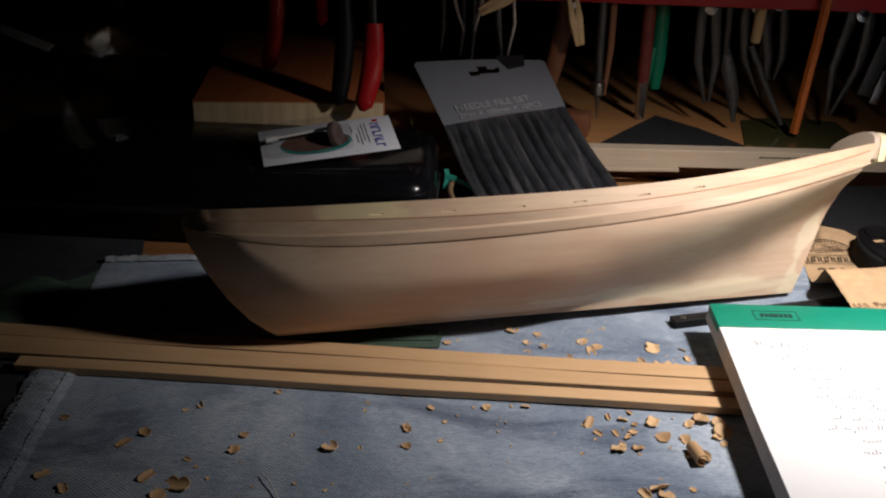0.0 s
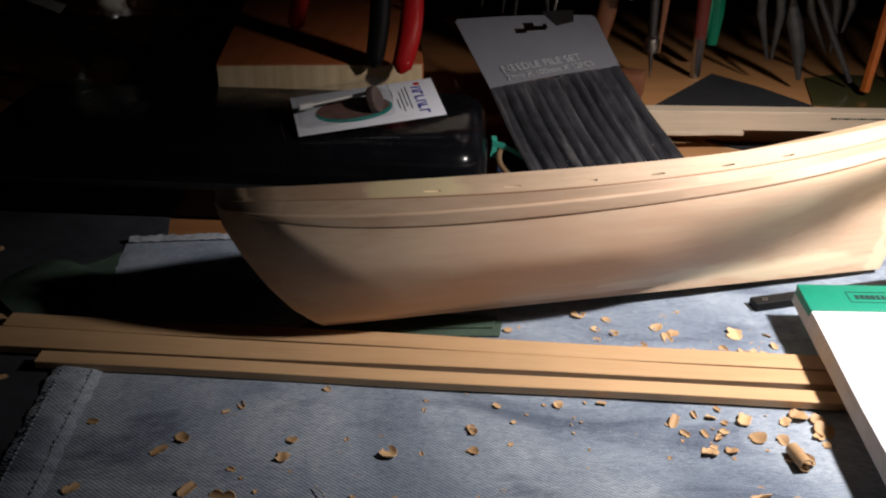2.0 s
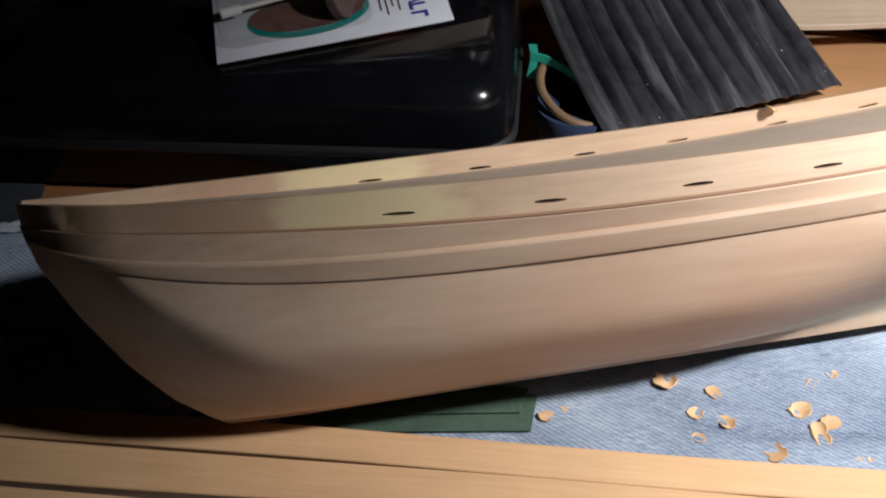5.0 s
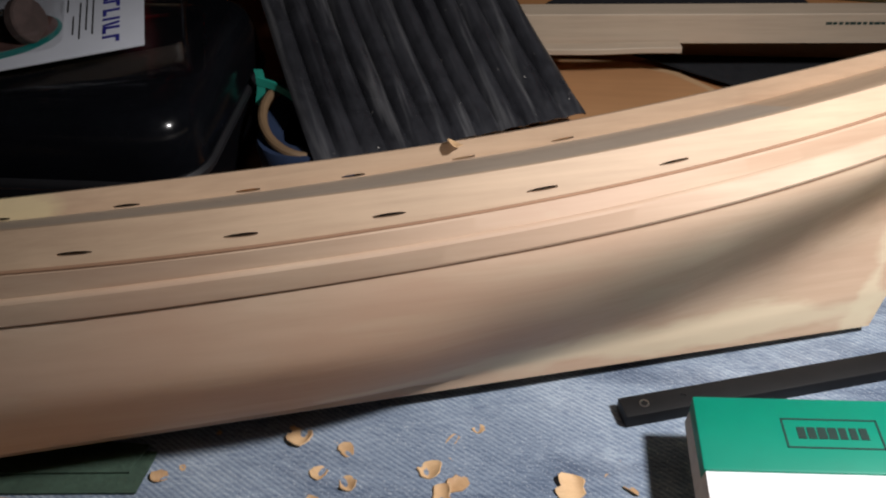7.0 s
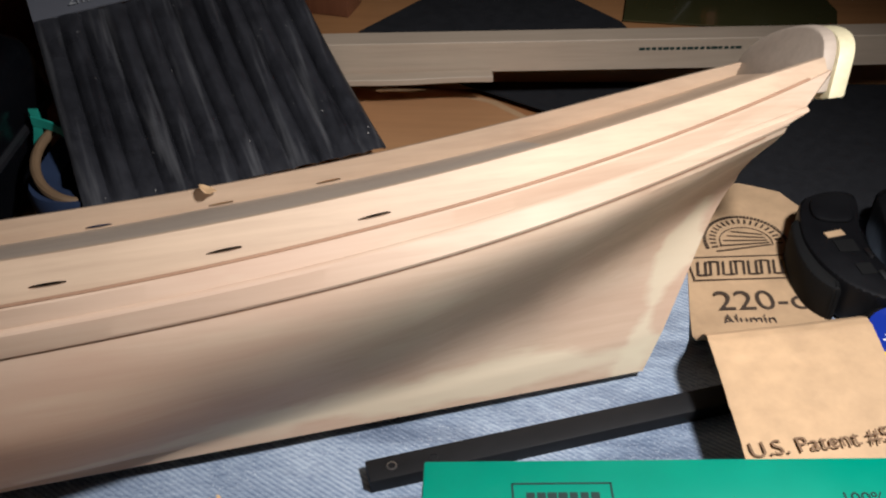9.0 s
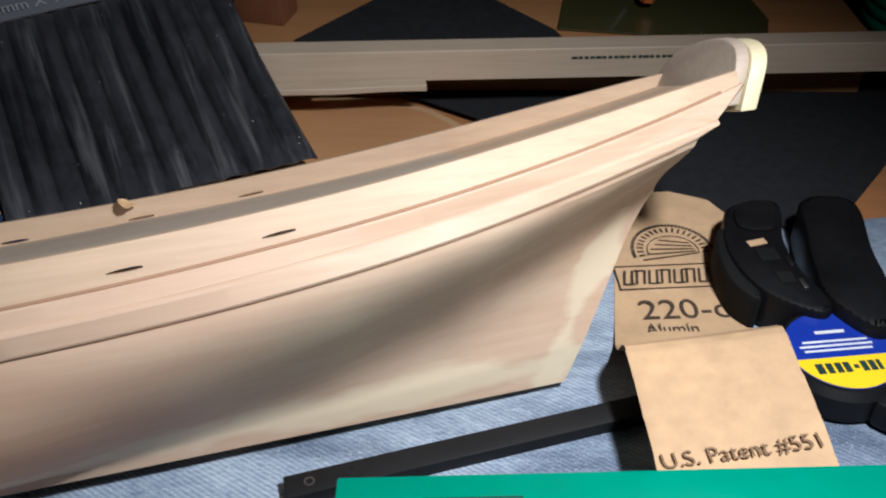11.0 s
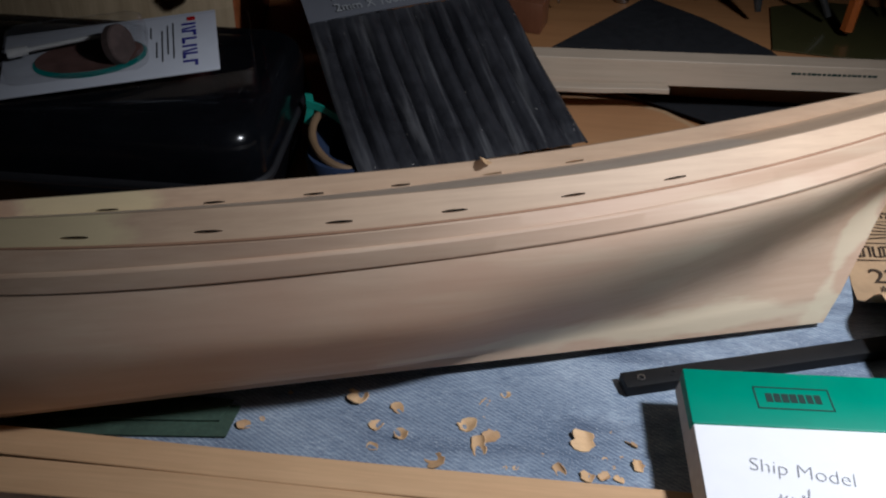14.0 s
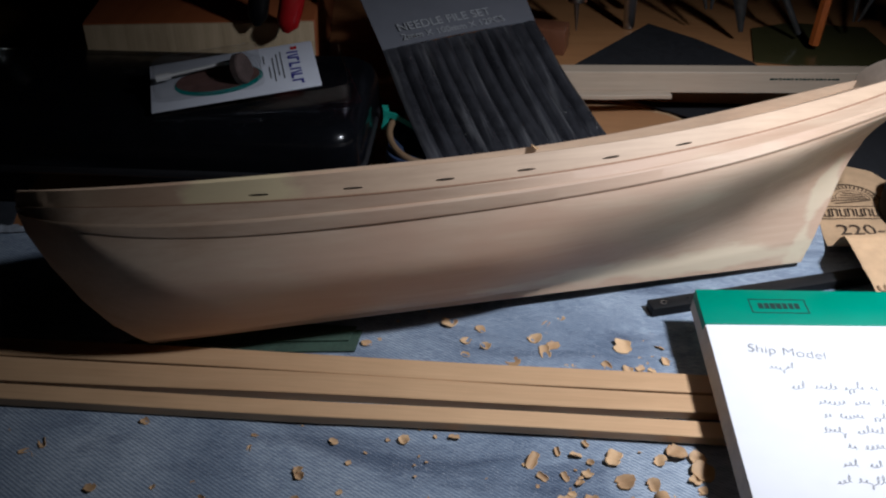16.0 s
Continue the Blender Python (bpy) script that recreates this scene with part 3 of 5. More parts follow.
def bulwark(side):
    bm = bmesh.new()
    xs = [(-0.0600 + 0.5165 * i / 420) for i in range(421)]
    levels = (0.0, 0.27, 0.40, 1.0)
    outer, inner = [], []
    for x in xs:
        b1, z1 = line(1, x)
        b2, z2 = line(2, x)
        b2 -= 0.0015
        th = 0.0040 * min(1.0, max(0.12, (x + 0.0600) / 0.012))
        o, n = [], []
        near_slot = min(abs(x - sl) for sl in SLOTS)
        open_ = math.sqrt(max(0.12, 1 - (near_slot / 0.0052) ** 2)) if near_slot < 0.0056 else 1.0
        for lv in (levels[0], 0.325 - 0.052 * open_, 0.325 + 0.052 * open_, levels[3]):
            b, z = b2 + (b1 - b2) * lv, z2 + (z1 - z2) * lv
            # stem cheek: a thicker piece at the bow end with a slanting after edge
            b = max(b + 0.0007 * min(1.0, max(0.0, (-0.0455 + 0.006 * (1 - lv) ** 2 - x) / 0.0012)), 0.0008)
            o.append(bm.verts.new((x, side * b, z)))
            n.append(bm.verts.new((x, side * max(0.0002, b - th), z)))
        outer.append(o), inner.append(n)

    def solid(i, j):
        if not (0 <= i < len(xs) - 1 and 0 <= j < 3):
            return False
        xm = (xs[i] + xs[i + 1]) / 2
        return not (j == 1 and any(abs(xm - s) < 0.0050 for s in SLOTS))
    for i in range(len(xs) - 1):
        for j in range(3):
            if not solid(i, j):
                continue
            o, n = outer, inner
            bm.faces.new((o[i][j], o[i + 1][j], o[i + 1][j + 1], o[i][j + 1]))
            bm.faces.new((n[i][j], n[i][j + 1], n[i + 1][j + 1], n[i + 1][j]))
            for (di, dj), (a, b) in {(-1, 0): ((i, j), (i, j + 1)), (1, 0): ((i + 1, j), (i + 1, j + 1)), (0, -1): ((i, j), (i + 1, j)), (0, 1): ((i, j + 1), (i + 1, j + 1))}.items():
                if not solid(i + di, j + dj):
                    bm.faces.new((o[a[0]][a[1]], o[b[0]][b[1]], n[b[0]][b[1]], n[a[0]][a[1]]))
    return bm


for side in (-1, 1):
    part("bulwark", bulwark(side), M_RAIL, ship, "thin bulwark strip pierced by six freeing slots", angle=40)

def deck_run(x0, x1, n):
    """A cambered stretch of deck between the bulwarks."""
    own = bmesh.new()
    prev = None
    for i in range(n + 1):
        x = x0 + (x1 - x0) * i / n
        b, z = line(2, x)
        b = max(0.0008, b - 0.0030)
        rise = float(np.interp(x, (0.24, 0.37), (1.0, 0.15)))  # the sheer climbs away from the deck aft
        row = [own.verts.new((x, b * t, z + rise * (0.0028 + 0.0016 * (1 - t * t) * min(1, b / 0.03)))) for t in (-1, -0.75, -0.5, -0.25, 0, 0.25, 0.5, 0.75, 1)]
        if prev:
            for a in range(8):
                own.faces.new((prev[a], row[a], row[a + 1], prev[a + 1]))
        prev = row
    return own


part("deck", deck_run(-0.050, 0.3660, 140), M_DECK, ship, "greyish unpainted deck inside the bulwarks")
part("quarter_deck", deck_run(0.3660, 0.4545, 24), M_RAIL, ship, "paler after end of the deck")

# transom: arched board with an overhanging cream cap behind it
def arch(half, low, edge, top, n=18):
    pts = [(-half, low), (half, low)]
    for i in range(n + 1):
        a = math.pi * i / n
        pts.append((half * math.cos(a), edge + (top - edge) * math.sin(a) ** 0.8))
    return pts


def transom(half, low, edge, top, x0, x1, lean):
    own = prism(arch(half, low, edge, top), x0, x1, 0.0009)
    for v in own.verts:
        y, z, x = v.co.x, v.co.y, v.co.z
        v.co = Vector((x - 5.5 * y * y + lean * (z - 0.10), y, z))
    return own


# the board's shade is put in by using the greyer deck wood
part("transom", transom(0.0285, 0.0985, 0.108, 0.1225, 0.4570, 0.4625, 0.35), M_DECK, ship, "arched transom board, its shade put into a grey colour")
part("taffrail", transom(0.0290, 0.0960, 0.1075, 0.1215, 0.4632, 0.4700, 0.35), M_CREAM, ship, "fresh cream-coloured taffrail cap")

# ---- wooden strips lying along the cloth ----
def strip(name, a, b, width, z0, z1, mat, label, category, group="", end_width=None):
    ax, bx = Vector((*a, 0)), Vector((*b, 0))
    L, ang = (bx - ax).length, math.degrees(math.atan2(bx.y - ax.y, bx.x - ax.x))
    own = bmesh.new()
    n = 24
    rows_ = []
    for i in range(n + 1):
        x = -L / 2 + L * i / n
        w = 0.0 if name == "balsa_strip" else 0.0005 * math.sin(i * 0.5 + a[1] * 90)
        wid_ = width + ((end_width or width) - width) * i / n
        rows_.append([own.verts.new((x, s * wid_ / 2 + w, z)) for s, z in ((-1, 0), (1, 0), (1, z1 - z0), (-1, z1 - z0))])
    for p, q in zip(rows_, rows_[1:]):
        for k in range(4):
            own.faces.new((p[k], p[(k + 1) % 4], q[(k + 1) % 4], q[k]))
    own.faces.new(rows_[0][::-1])
    own.faces.new(rows_[-1])
    bmesh.ops.recalc_face_normals(own, faces=own.faces)
    long_edges = [e for e in own.edges if abs((e.verts[0].co - e.verts[1].co).x) > L / n * 0.9 and e.calc_face_angle(0) > 1]
    bmesh.ops.bevel(own, geom=long_edges, offset=0.0004, segments=1, affect="EDGES")
    ob = part(name, own, mat, at=None)
    ob.matrix_world = pose((a[0] + b[0]) / 2, (a[1] + b[1]) / 2, z0, 0, 0, ang)
    return tagged(ob, label, category, group)


G = "wooden strips on the cloth"
strip("wood_strip", (-0.310, 0.5203), (0.225, 0.5085), 0.0145, 0.0036, 0.0092, M_STRIP, "long honey-coloured square wooden strip lying on the denim", "wood strip", G)
strip("wood_strip", (-0.318, 0.5022), (0.235, 0.4945), 0.0205, 0.0034, 0.0088, M_STRIP, "long honey-coloured tapering wooden strip between two others", "wood strip", G, 0.0125)
strip("wood_strip", (-0.274, 0.4832), (0.255, 0.4752), 0.0112, 0.0038, 0.0092, M_STRIP, "long honey-coloured wooden strip with pale cut end", "wood strip", G)
strip("wood_strip", (-0.560, 0.542), (-0.296, 0.5275), 0.0110, 0.0016, 0.0036, M_STRIP, "thin wooden strip running off across the dark mat", "wood strip", G)
strip("wood_offcut", (-0.322, 0.508), (-0.300, 0.5110), 0.0070, 0.0016, 0.0034, M_STRIP, "short wooden offcut lying crosswise under the strips", "offcut")

# ---- green abrasive sheets ----
def flat_sheet(name, pts, z, mat, label, category, curl=0.0, thick=0.0008):
    own = prism(pts, z, z + thick)
    return tagged(part(name, own, mat), label, category)


flat_sheet("green_abrasive_sheet", [(-0.105, 0.5215), (0.0005, 0.5300), (0.0025, 0.5480), (-0.060, 0.548)], 0.0042, M_GREEN, "dull green abrasive sheet under the bow", "sandpaper")
flat_sheet("green_abrasive_sheet", [(-0.13, 0.527), (-0.004, 0.5375), (-0.001, 0.5500), (-0.10, 0.553)], 0.0054, M_GREEN, "second dull green abrasive sheet overlapping the first", "sandpaper")


def curled(u, v):
    x = -0.345 + 0.072 * v + 0.020 * u * (1 - v)
    y = 0.538 + 0.105 * v * (1 - 0.25 * v) + (u - 0.5) * 0.045 * (1 - 0.6 * v) * -1
    z = 0.004 + 0.016 * math.sin(math.pi * (0.15 + 0.7 * u)) * (0.6 + 0.4 * math.sin(5 * v)) - 0.006
    return (x + 0.030 * u, y + 0.012 * math.sin(6 * v), max(0.0024, z))


tagged(part("green_abrasive_scrap", sheet(curled, 14, 20, 0.0010), M_GREEN), "curled dark green abrasive scrap on the mat", "sandpaper")

# ---- writing pad ----
PAD_AT = pose(0.1900, 0.5635, 0.0185, 0, 0, 2.2)
pad = thing("writing_pad", "letter-size writing pad with green top binding and faint notes", "notepad", PAD_AT)
W, L, T = 0.216, 0.279, 0.0105
own = bmesh.new()
NP = 12
rings = []
for i in range(NP + 1):
    y = -L * i / NP
    skew = -0.010 * (i / NP)
    bow = 0.0016 * math.sin(i * 0.9)
    rings.append([own.verts.new(p) for p in ((skew - 0.0015, y, 0.0), (W + skew, y, 0.0), (W + skew, y, T + bow), (skew, y, T + bow * 0.4))])
for p, q in zip(rings, rings[1:]):
    for k in range(4):
        own.faces.new((p[k], p[(k + 1) % 4], q[(k + 1) % 4], q[k]))
own.faces.new(rings[0][::-1])
own.faces.new(rings[-1])
part("paper_block", own, M_PAPER_EDGE, pad, "slightly wavy stack of paper edges")


def page(u, v):
    i = v * NP
    return (-0.010 * v + 0.0002 + u * W, -L * v - 0.0003, T + 0.0016 * math.sin(i * 0.9) * (0.4 + 0.6 * u) + 0.0006)


part("top_page", sheet(page, 6, 40, -0.0004), M_PAPER, pad, "white top page")
part("binding", prism([(-0.0006, 0.0008), (W + 0.0006, 0.0008), (W + 0.0006, -0.0300), (-0.0016, -0.0300)], -0.0004, T + 0.0022, 0.0008), M_PADGREEN, pad, "glossy green binding strip")
logo = bmesh.new()
zt = T + 0.0023
for x0, y0, sx, sy in ((0.042, -0.0085, 0.0310, 0.0006), (0.042, -0.0203, 0.0310, 0.0006), (0.0268, -0.0144, 0.0006, 0.0124), (0.0572, -0.0144, 0.0006, 0.0124)):
    box(sx, sy, 0.0002, at=Matrix.Translation((x0, y0, zt)), bm=logo)
for k, wd in enumerate((0.0026, 0.0026, 0.0028, 0.0028, 0.0024, 0.0024, 0.0026)):
    box(wd, 0.0048, 0.0002, at=Matrix.Translation((0.0322 + 0.0033 * k, -0.0143, zt)), bm=logo)
part("printed_mark", logo, M_PRINT, pad, "dark printed box with a row of bars")
lettering("print_text", "100% Recycled", 0.0062, M_PRINT, pad, pose(0.126, -0.0170, zt))
rng = random.Random(5)


def ribbon(own, pts, width=0.00036):
    """A thin flat pen stroke through points."""
    prev = None
    for i, p in enumerate(pts):
        d = (pts[min(i + 1, len(pts) - 1)] - pts[max(i - 1, 0)])
        n = Vector((-d.y, d.x, 0))
        n = n.normalized() * width / 2 if n.length > 0 else Vector((0, width / 2, 0))
        row = (own.verts.new(p + n), own.verts.new(p - n))
        if prev:
            own.faces.new((prev[0], row[0], row[1], prev[1]))
        prev = row


SLANT = Matrix(((1, 0.32, 0, 0), (0, 1, 0, 0), (0, 0, 1, 0), (0, 0, 0, 1)))
lettering("written_text", "Ship Model", 0.0088, M_INK, pad, pose(0.0160, -0.0520, T + 0.0016) @ SLANT, 0.00005, -0.00022)
LINES = [(0.024, 0.040, 0.065), (0.031, 0.100, 0.079), (0.041, 0.112, 0.0895), (0.041, 0.104, 0.0985), (0.038, 0.118, 0.108), (0.046, 0.112, 0.118),
         (0.040, 0.122, 0.129), (0.034, 0.104, 0.139), (0.050, 0.120, 0.150), (0.046, 0.108, 0.161), (0.052, 0.126, 0.173), (0.048, 0.114, 0.186), (0.060, 0.122, 0.199)]
for x0, x1, yy in LINES:
    ink = bmesh.new()
    x = x0
    while x < x1:
        letters = rng.randint(2, 6)
        step, tall = rng.uniform(0.0019, 0.0025), rng.uniform(0.0016, 0.0024)
        if yy < 0.06:
            step, tall = step * 1.3, tall * 1.5
        highs = [rng.choice((1, 1, 1.2, 2.4, -1.6, 0.8)) for _ in range(letters)]
        pts = []
        for k in range(letters * 8 + 1):
            c, f = min(k // 8, letters - 1), k / 8
            ph = 2 * math.pi * f
            h = tall * highs[c]
            px = x + step * f + step * 0.38 * math.sin(ph) + 0.25 * h * (0.5 - 0.5 * math.cos(ph))
            py = -yy + h * (0.5 - 0.5 * math.cos(ph)) + 0.0006 * math.sin(f * 1.3 + x * 300)
            pts.append(Vector((px, py, page(px / W, -py / L)[2] + 0.00012)))
        ribbon(ink, pts)
        x += step * letters + rng.uniform(0.0025, 0.0050)
    part("written_line", ink, M_INK, pad, "faint grey-blue handwritten line")
# added support, out of sight, that holds the pad at its height
tagged(part("pad_prop", box(0.160, 0.20, 0.0150, 0.002, at=Matrix.Translation((0.310, 0.445, 0.0110))), M_BLACK), "unseen dark block added to prop up the writing pad", "box")

# ---- bar clamp ----
clamp = thing("bar_clamp", "black one-handed bar clamp with blue and yellow sticker", "clamp")
own = bmesh.new()
BAR_AT = pose(0.1688, 0.5770, 0.0032, 0, 0, 17.0)
outline = [(0, -0.0048), (0.215, -0.0048), (0.215, 0.0048), (0, 0.0048)]
part("steel_bar", prism(outline, 0.0, 0.0062, 0.0005), M_STEEL, clamp, "flat dark steel bar", BAR_AT)
for k, hx in enumerate((0.0085, 0.0235)):
    part("pin_hole", lathe([(0.0017, 0.0060), (0.0019, 0.00645), (0.0013, 0.0065), (0.0012, 0.0061)], 16, at=Matrix.Translation((hx, 0, 0))), M_CHROME if k == 0 else M_STEEL, clamp, "bright drilled hole at the bar end", BAR_AT)


def arm(pts, w0, w1, z0, z1, bev=0.004):
    """A tapering plastic arm along a centre line."""
    left, right = [], []
    P = [Vector((*p, 0)) for p in pts]
    for i, p in enumerate(P):
        d = (P[min(i + 1, len(P) - 1)] - P[max(0, i - 1)]).normalized()
        n = Vector((-d.y, d.x, 0))
        w = w0 + (w1 - w0) * i / (len(P) - 1)
        left.append(p + n * w / 2), right.append(p - n * w / 2)
    return prism([(v.x, v.y) for v in left + right[::-1]], z0, z1, bev)


part("body", lathe([(0.0005, 0.002), (0.021, 0.002), (0.0245, 0.005), (0.0245, 0.0155), (0.022, 0.0185), (0.0005, 0.0185)], 40, at=Matrix.Translation((0.3745, 0.6360, 0))), M_BLACK, clamp)


def smooth_outline(pts, n=6):
    """A closed outline rounded through its corner points."""
    out = []
    for i in range(len(pts)):
        p0, p1, p2, p3 = (Vector(pts[(i + k - 1) % len(pts)]) for k in range(4))
        for k in range(n):
            t = k / n
            q = 0.5 * ((2 * p1) + (p2 - p0) * t + (2 * p0 - 5 * p1 + 4 * p2 - p3) * t * t + (3 * p1 - p0 - 3 * p2 + p3) * t ** 3)
            out.append((q.x, q.y))
    return out


jaw = part("jaw", prism(smooth_outline([(0.3450, 0.7060), (0.3440, 0.6920), (0.3475, 0.6760), (0.3560, 0.6620), (0.3720, 0.6530), (0.3780, 0.6600), (0.3715, 0.6800), (0.3700, 0.7000), (0.3745, 0.7200), (0.3735, 0.7285), (0.3640, 0.7300), (0.3520, 0.7245), (0.3475, 0.7170)]), 0.004, 0.0235, 0.0022), M_BLACK, clamp, "moulded jaw with slots and a rounded nose")
part("pad", prism(smooth_outline([(0.3425, 0.7080), (0.3400, 0.6900), (0.3420, 0.6730), (0.3490, 0.6630), (0.3520, 0.6680), (0.3475, 0.6790), (0.3460, 0.6920), (0.3480, 0.7090)]), 0.003, 0.0215, 0.0018), M_RUBBER, jaw, "soft black rubber pad")
part("slot_rim", prism(smooth_outline([(0.3520, 0.7070), (0.3660, 0.7050), (0.3700, 0.7150), (0.3700, 0.7250), (0.3620, 0.7262), (0.3530, 0.7200)]), 0.0230, 0.0252, 0.0012), M_BLACK, jaw)
part("label", prism([(0.3535, 0.6935), (0.3615, 0.6960), (0.3605, 0.6995), (0.3525, 0.6970)], 0.0236, 0.0240), M_KRAFT, jaw, "small tan label")
for p in ((0.3675, 0.6835), (0.3690, 0.6690)):
    part("rivet", box(0.0022, 0.0062, 0.0010, 0.0004, at=Matrix.Translation((*p, 0.0240)) @ pose(0, 0, 0, 0, 0, 12)), M_CHROME, jaw, "small bright metal rivet")
part("slot", arm([(0.3555, 0.6880), (0.3640, 0.6890)], 0.008, 0.008, 0.0236, 0.0239, 0.0), M_RUBBER, jaw)
part("slot", arm([(0.3600, 0.6730), (0.3665, 0.6740)], 0.007, 0.007, 0.0236, 0.0239, 0.0), M_RUBBER, jaw)
part("handle", prism(smooth_outline([(0.3765, 0.6600), (0.3765, 0.6830), (0.3800, 0.7050), (0.3835, 0.7250), (0.3920, 0.7310), (0.4060, 0.7290), (0.4095, 0.7180), (0.4050, 0.6900), (0.4030, 0.6520), (0.3900, 0.6420)]), 0.003, 0.0260, 0.0035), M_BLACK, clamp, "broad black grip")
part("trigger", arm([(0.385, 0.618), (0.402, 0.604), (0.420, 0.602), (0.46, 0.590)], 0.018, 0.014, 0.004, 0.017, 0.003), M_BLACK, clamp)
sticker = part("sticker", lathe([(0.0004, 0.0), (0.0205, 0.0), (0.0207, 0.0002), (0.0004, 0.0003)], 48, at=pose(0.3745, 0.6360, 0.0187)), M_BLUE, clamp, "round blue sticker with yellow lower half")
yel = [(0.0204 * math.cos(a), 0.0204 * math.sin(a)) for a in (math.pi + radians(-12) + (math.pi + radians(24)) * i / 30 for i in range(31))]
part("yellow_band", prism([(x, min(y, -0.0040)) for x, y in yel], 0.0003, 0.0005), M_YELLOW, sticker, "yellow lower half", pose(0.3745, 0.6360, 0.0187, 0, 0, 7))
part("print_bar", bars([(-0.0135, -0.0105, -0.0095, 0.0052), (-0.0095, -0.0070, -0.0095, 0.0052), (-0.0060, -0.0035, -0.0095, 0.0052), (-0.0027, -0.0002, -0.0095, 0.0052), (0.0012, 0.0030, -0.0095, 0.002),
                         (0.0040, 0.0065, -0.0095, 0.0052), (0.0072, 0.0097, -0.0095, 0.0052), (0.0104, 0.0120, -0.0095, 0.0052)], 0.00055, 0.0001), M_PRINT, sticker, "", pose(0.3745, 0.6360, 0.0187, 0, 0, 7))
part("print_bar", bars([(-0.014, 0.013, 0.000, 0.0010), (-0.015, 0.014, 0.0024, 0.0010), (-0.013, 0.013, 0.0048, 0.0010), (-0.006, 0.006, 0.0098, 0.0016)], 0.00035, 0.0001), M_WHITEPRINT, sticker, "", pose(0.3745, 0.6360, 0.0187, 0, 0, 7))

# ---- folded sandpaper strip ----
SP_Y = (0.7560, 0.735, 0.700, 0.668, 0.650, 0.640, 0.633, 0.628, 0.6235, 0.619, 0.610, 0.595, 0.575, 0.555, 0.53)
SP_Z = (0.0074, 0.0060, 0.0040, 0.0040, 0.0070, 0.0140, 0.0230, 0.0290, 0.0325, 0.0335, 0.0330, 0.0320, 0.0305, 0.0290, 0.0285)


def kraft(u, v):
    k = v * (len(SP_Y) - 1)
    y, z = float(np.interp(k, range(len(SP_Y)), SP_Y)), float(np.interp(k, range(len(SP_Y)), SP_Z))
    xl = float(np.interp(y, (0.53, 0.575, 0.62, 0.64, 0.70, 0.756), (0.2925, 0.2915, 0.2885, 0.2905, 0.2985, 0.3065)))
    wd = float(np.interp(y, (0.53, 0.62, 0.64, 0.735, 0.750, 0.756), (0.058, 0.060, 0.058, 0.056, 0.045, 0.026)))
    z += (0.0007 if y > 0.60 else 0.0002) * noise.noise(Vector((u * 3, y * 60, 0.4))) - 0.0006 * max(0.0, 1 - abs(((y * 55 + u * 0.4) % 1.0) - 0.5) * 7) * (1 if y < 0.615 else 0.3) + 0.0012 * (u - 0.5) * (1 if y < 0.63 else 0)
    return (xl + u * wd, y + 0.010 * u * (1 if y < 0.64 else 0.3), z)


sp = thing("sandpaper_strip", "folded strip of brown-backed sandpaper with printed backing", "sandpaper")
part("paper_sheet", sheet(kraft, 16, 90, -0.0004), M_KRAFT, sp, angle=50)
lettering("print_text", "220-c", 0.0172, M_KRAFTPRINT, sp, pose(0.3055, 0.6680, 0.0047, 0, 0, 3))
lettering("print_text", "Alumin", 0.0078, M_KRAFTPRINT, sp, pose(0.3060, 0.6578, 0.0056, 12, 0, 3))
lettering("print_text", "U.S. Patent #551", 0.0082, M_KRAFTPALE, sp, pose(0.2935, 0.5690, 0.0303, 4, -1.8, 9))
mk = bmesh.new()
for x0, y0, sx, sy in ((0.0240, 0.0078, 0.0500, 0.0006), (0.0240, -0.0078, 0.0500, 0.0006), (-0.0005, 0, 0.0006, 0.0156), (0.0485, 0, 0.0006, 0.0156)):
    box(sx, sy, 0.0001, at=Matrix.Translation((x0, y0, 0)), bm=mk)
for k in range(8):
    for s in (-1, 1):
        box(0.0010, 0.0095, 0.0001, at=Matrix.Translation((0.0045 + 0.0056 * k + s * 0.0017, 0, 0)) @ pose(0, 0, 0, 0, 0, -12), bm=mk)
    box(0.0042, 0.0009, 0.0001, at=Matrix.Translation((0.0045 + 0.0056 * k, 0.0045 * (1 if k % 2 else -1), 0)), bm=mk)
part("printed_mark", mk, M_KRAFTPRINT, sp, "outlined printed box of slanted bars", pose(0.2995, 0.6950, 0.0047, 0, 0, 4))
rg = bmesh.new()
for k in range(40):
    a = radians(-10 + 200 * k / 39)
    box(0.0016, 0.0012, 0.0001, at=Matrix.Translation((0.0185 * math.cos(a), 0.0185 * math.sin(a), 0)) @ pose(0, 0, 0, 0, 0, math.degrees(a)), bm=rg)
    if k % 2:
        box(0.0030, 0.0009, 0.0001, at=Matrix.Translation((0.0150 * math.cos(a), 0.0150 * math.sin(a), 0)) @ pose(0, 0, 0, 0, 0, math.degrees(a)), bm=rg)
for k in range(26):
    a = radians(200 * k / 25 - 10)
    box(0.0004, 0.0014, 0.0001, at=Matrix.Translation((0.0118 * math.cos(a), 0.0105 * math.sin(a), 0)) @ pose(0, 0, 0, 0, 0, math.degrees(a)), bm=rg)
for k in range(5):
    box(0.026 - 0.003 * k, 0.0006, 0.0001, at=Matrix.Translation((-0.002 + 0.001 * k, -0.004 + 0.0026 * k, 0)) @ pose(0, 0, 0, 0, 0, 8 - 5 * k), bm=rg)
part("printed_mark", rg, M_KRAFTPRINT, sp, "round printed seal of bars", pose(0.3270, 0.7140, 0.0054, 1.6, 0, 4))

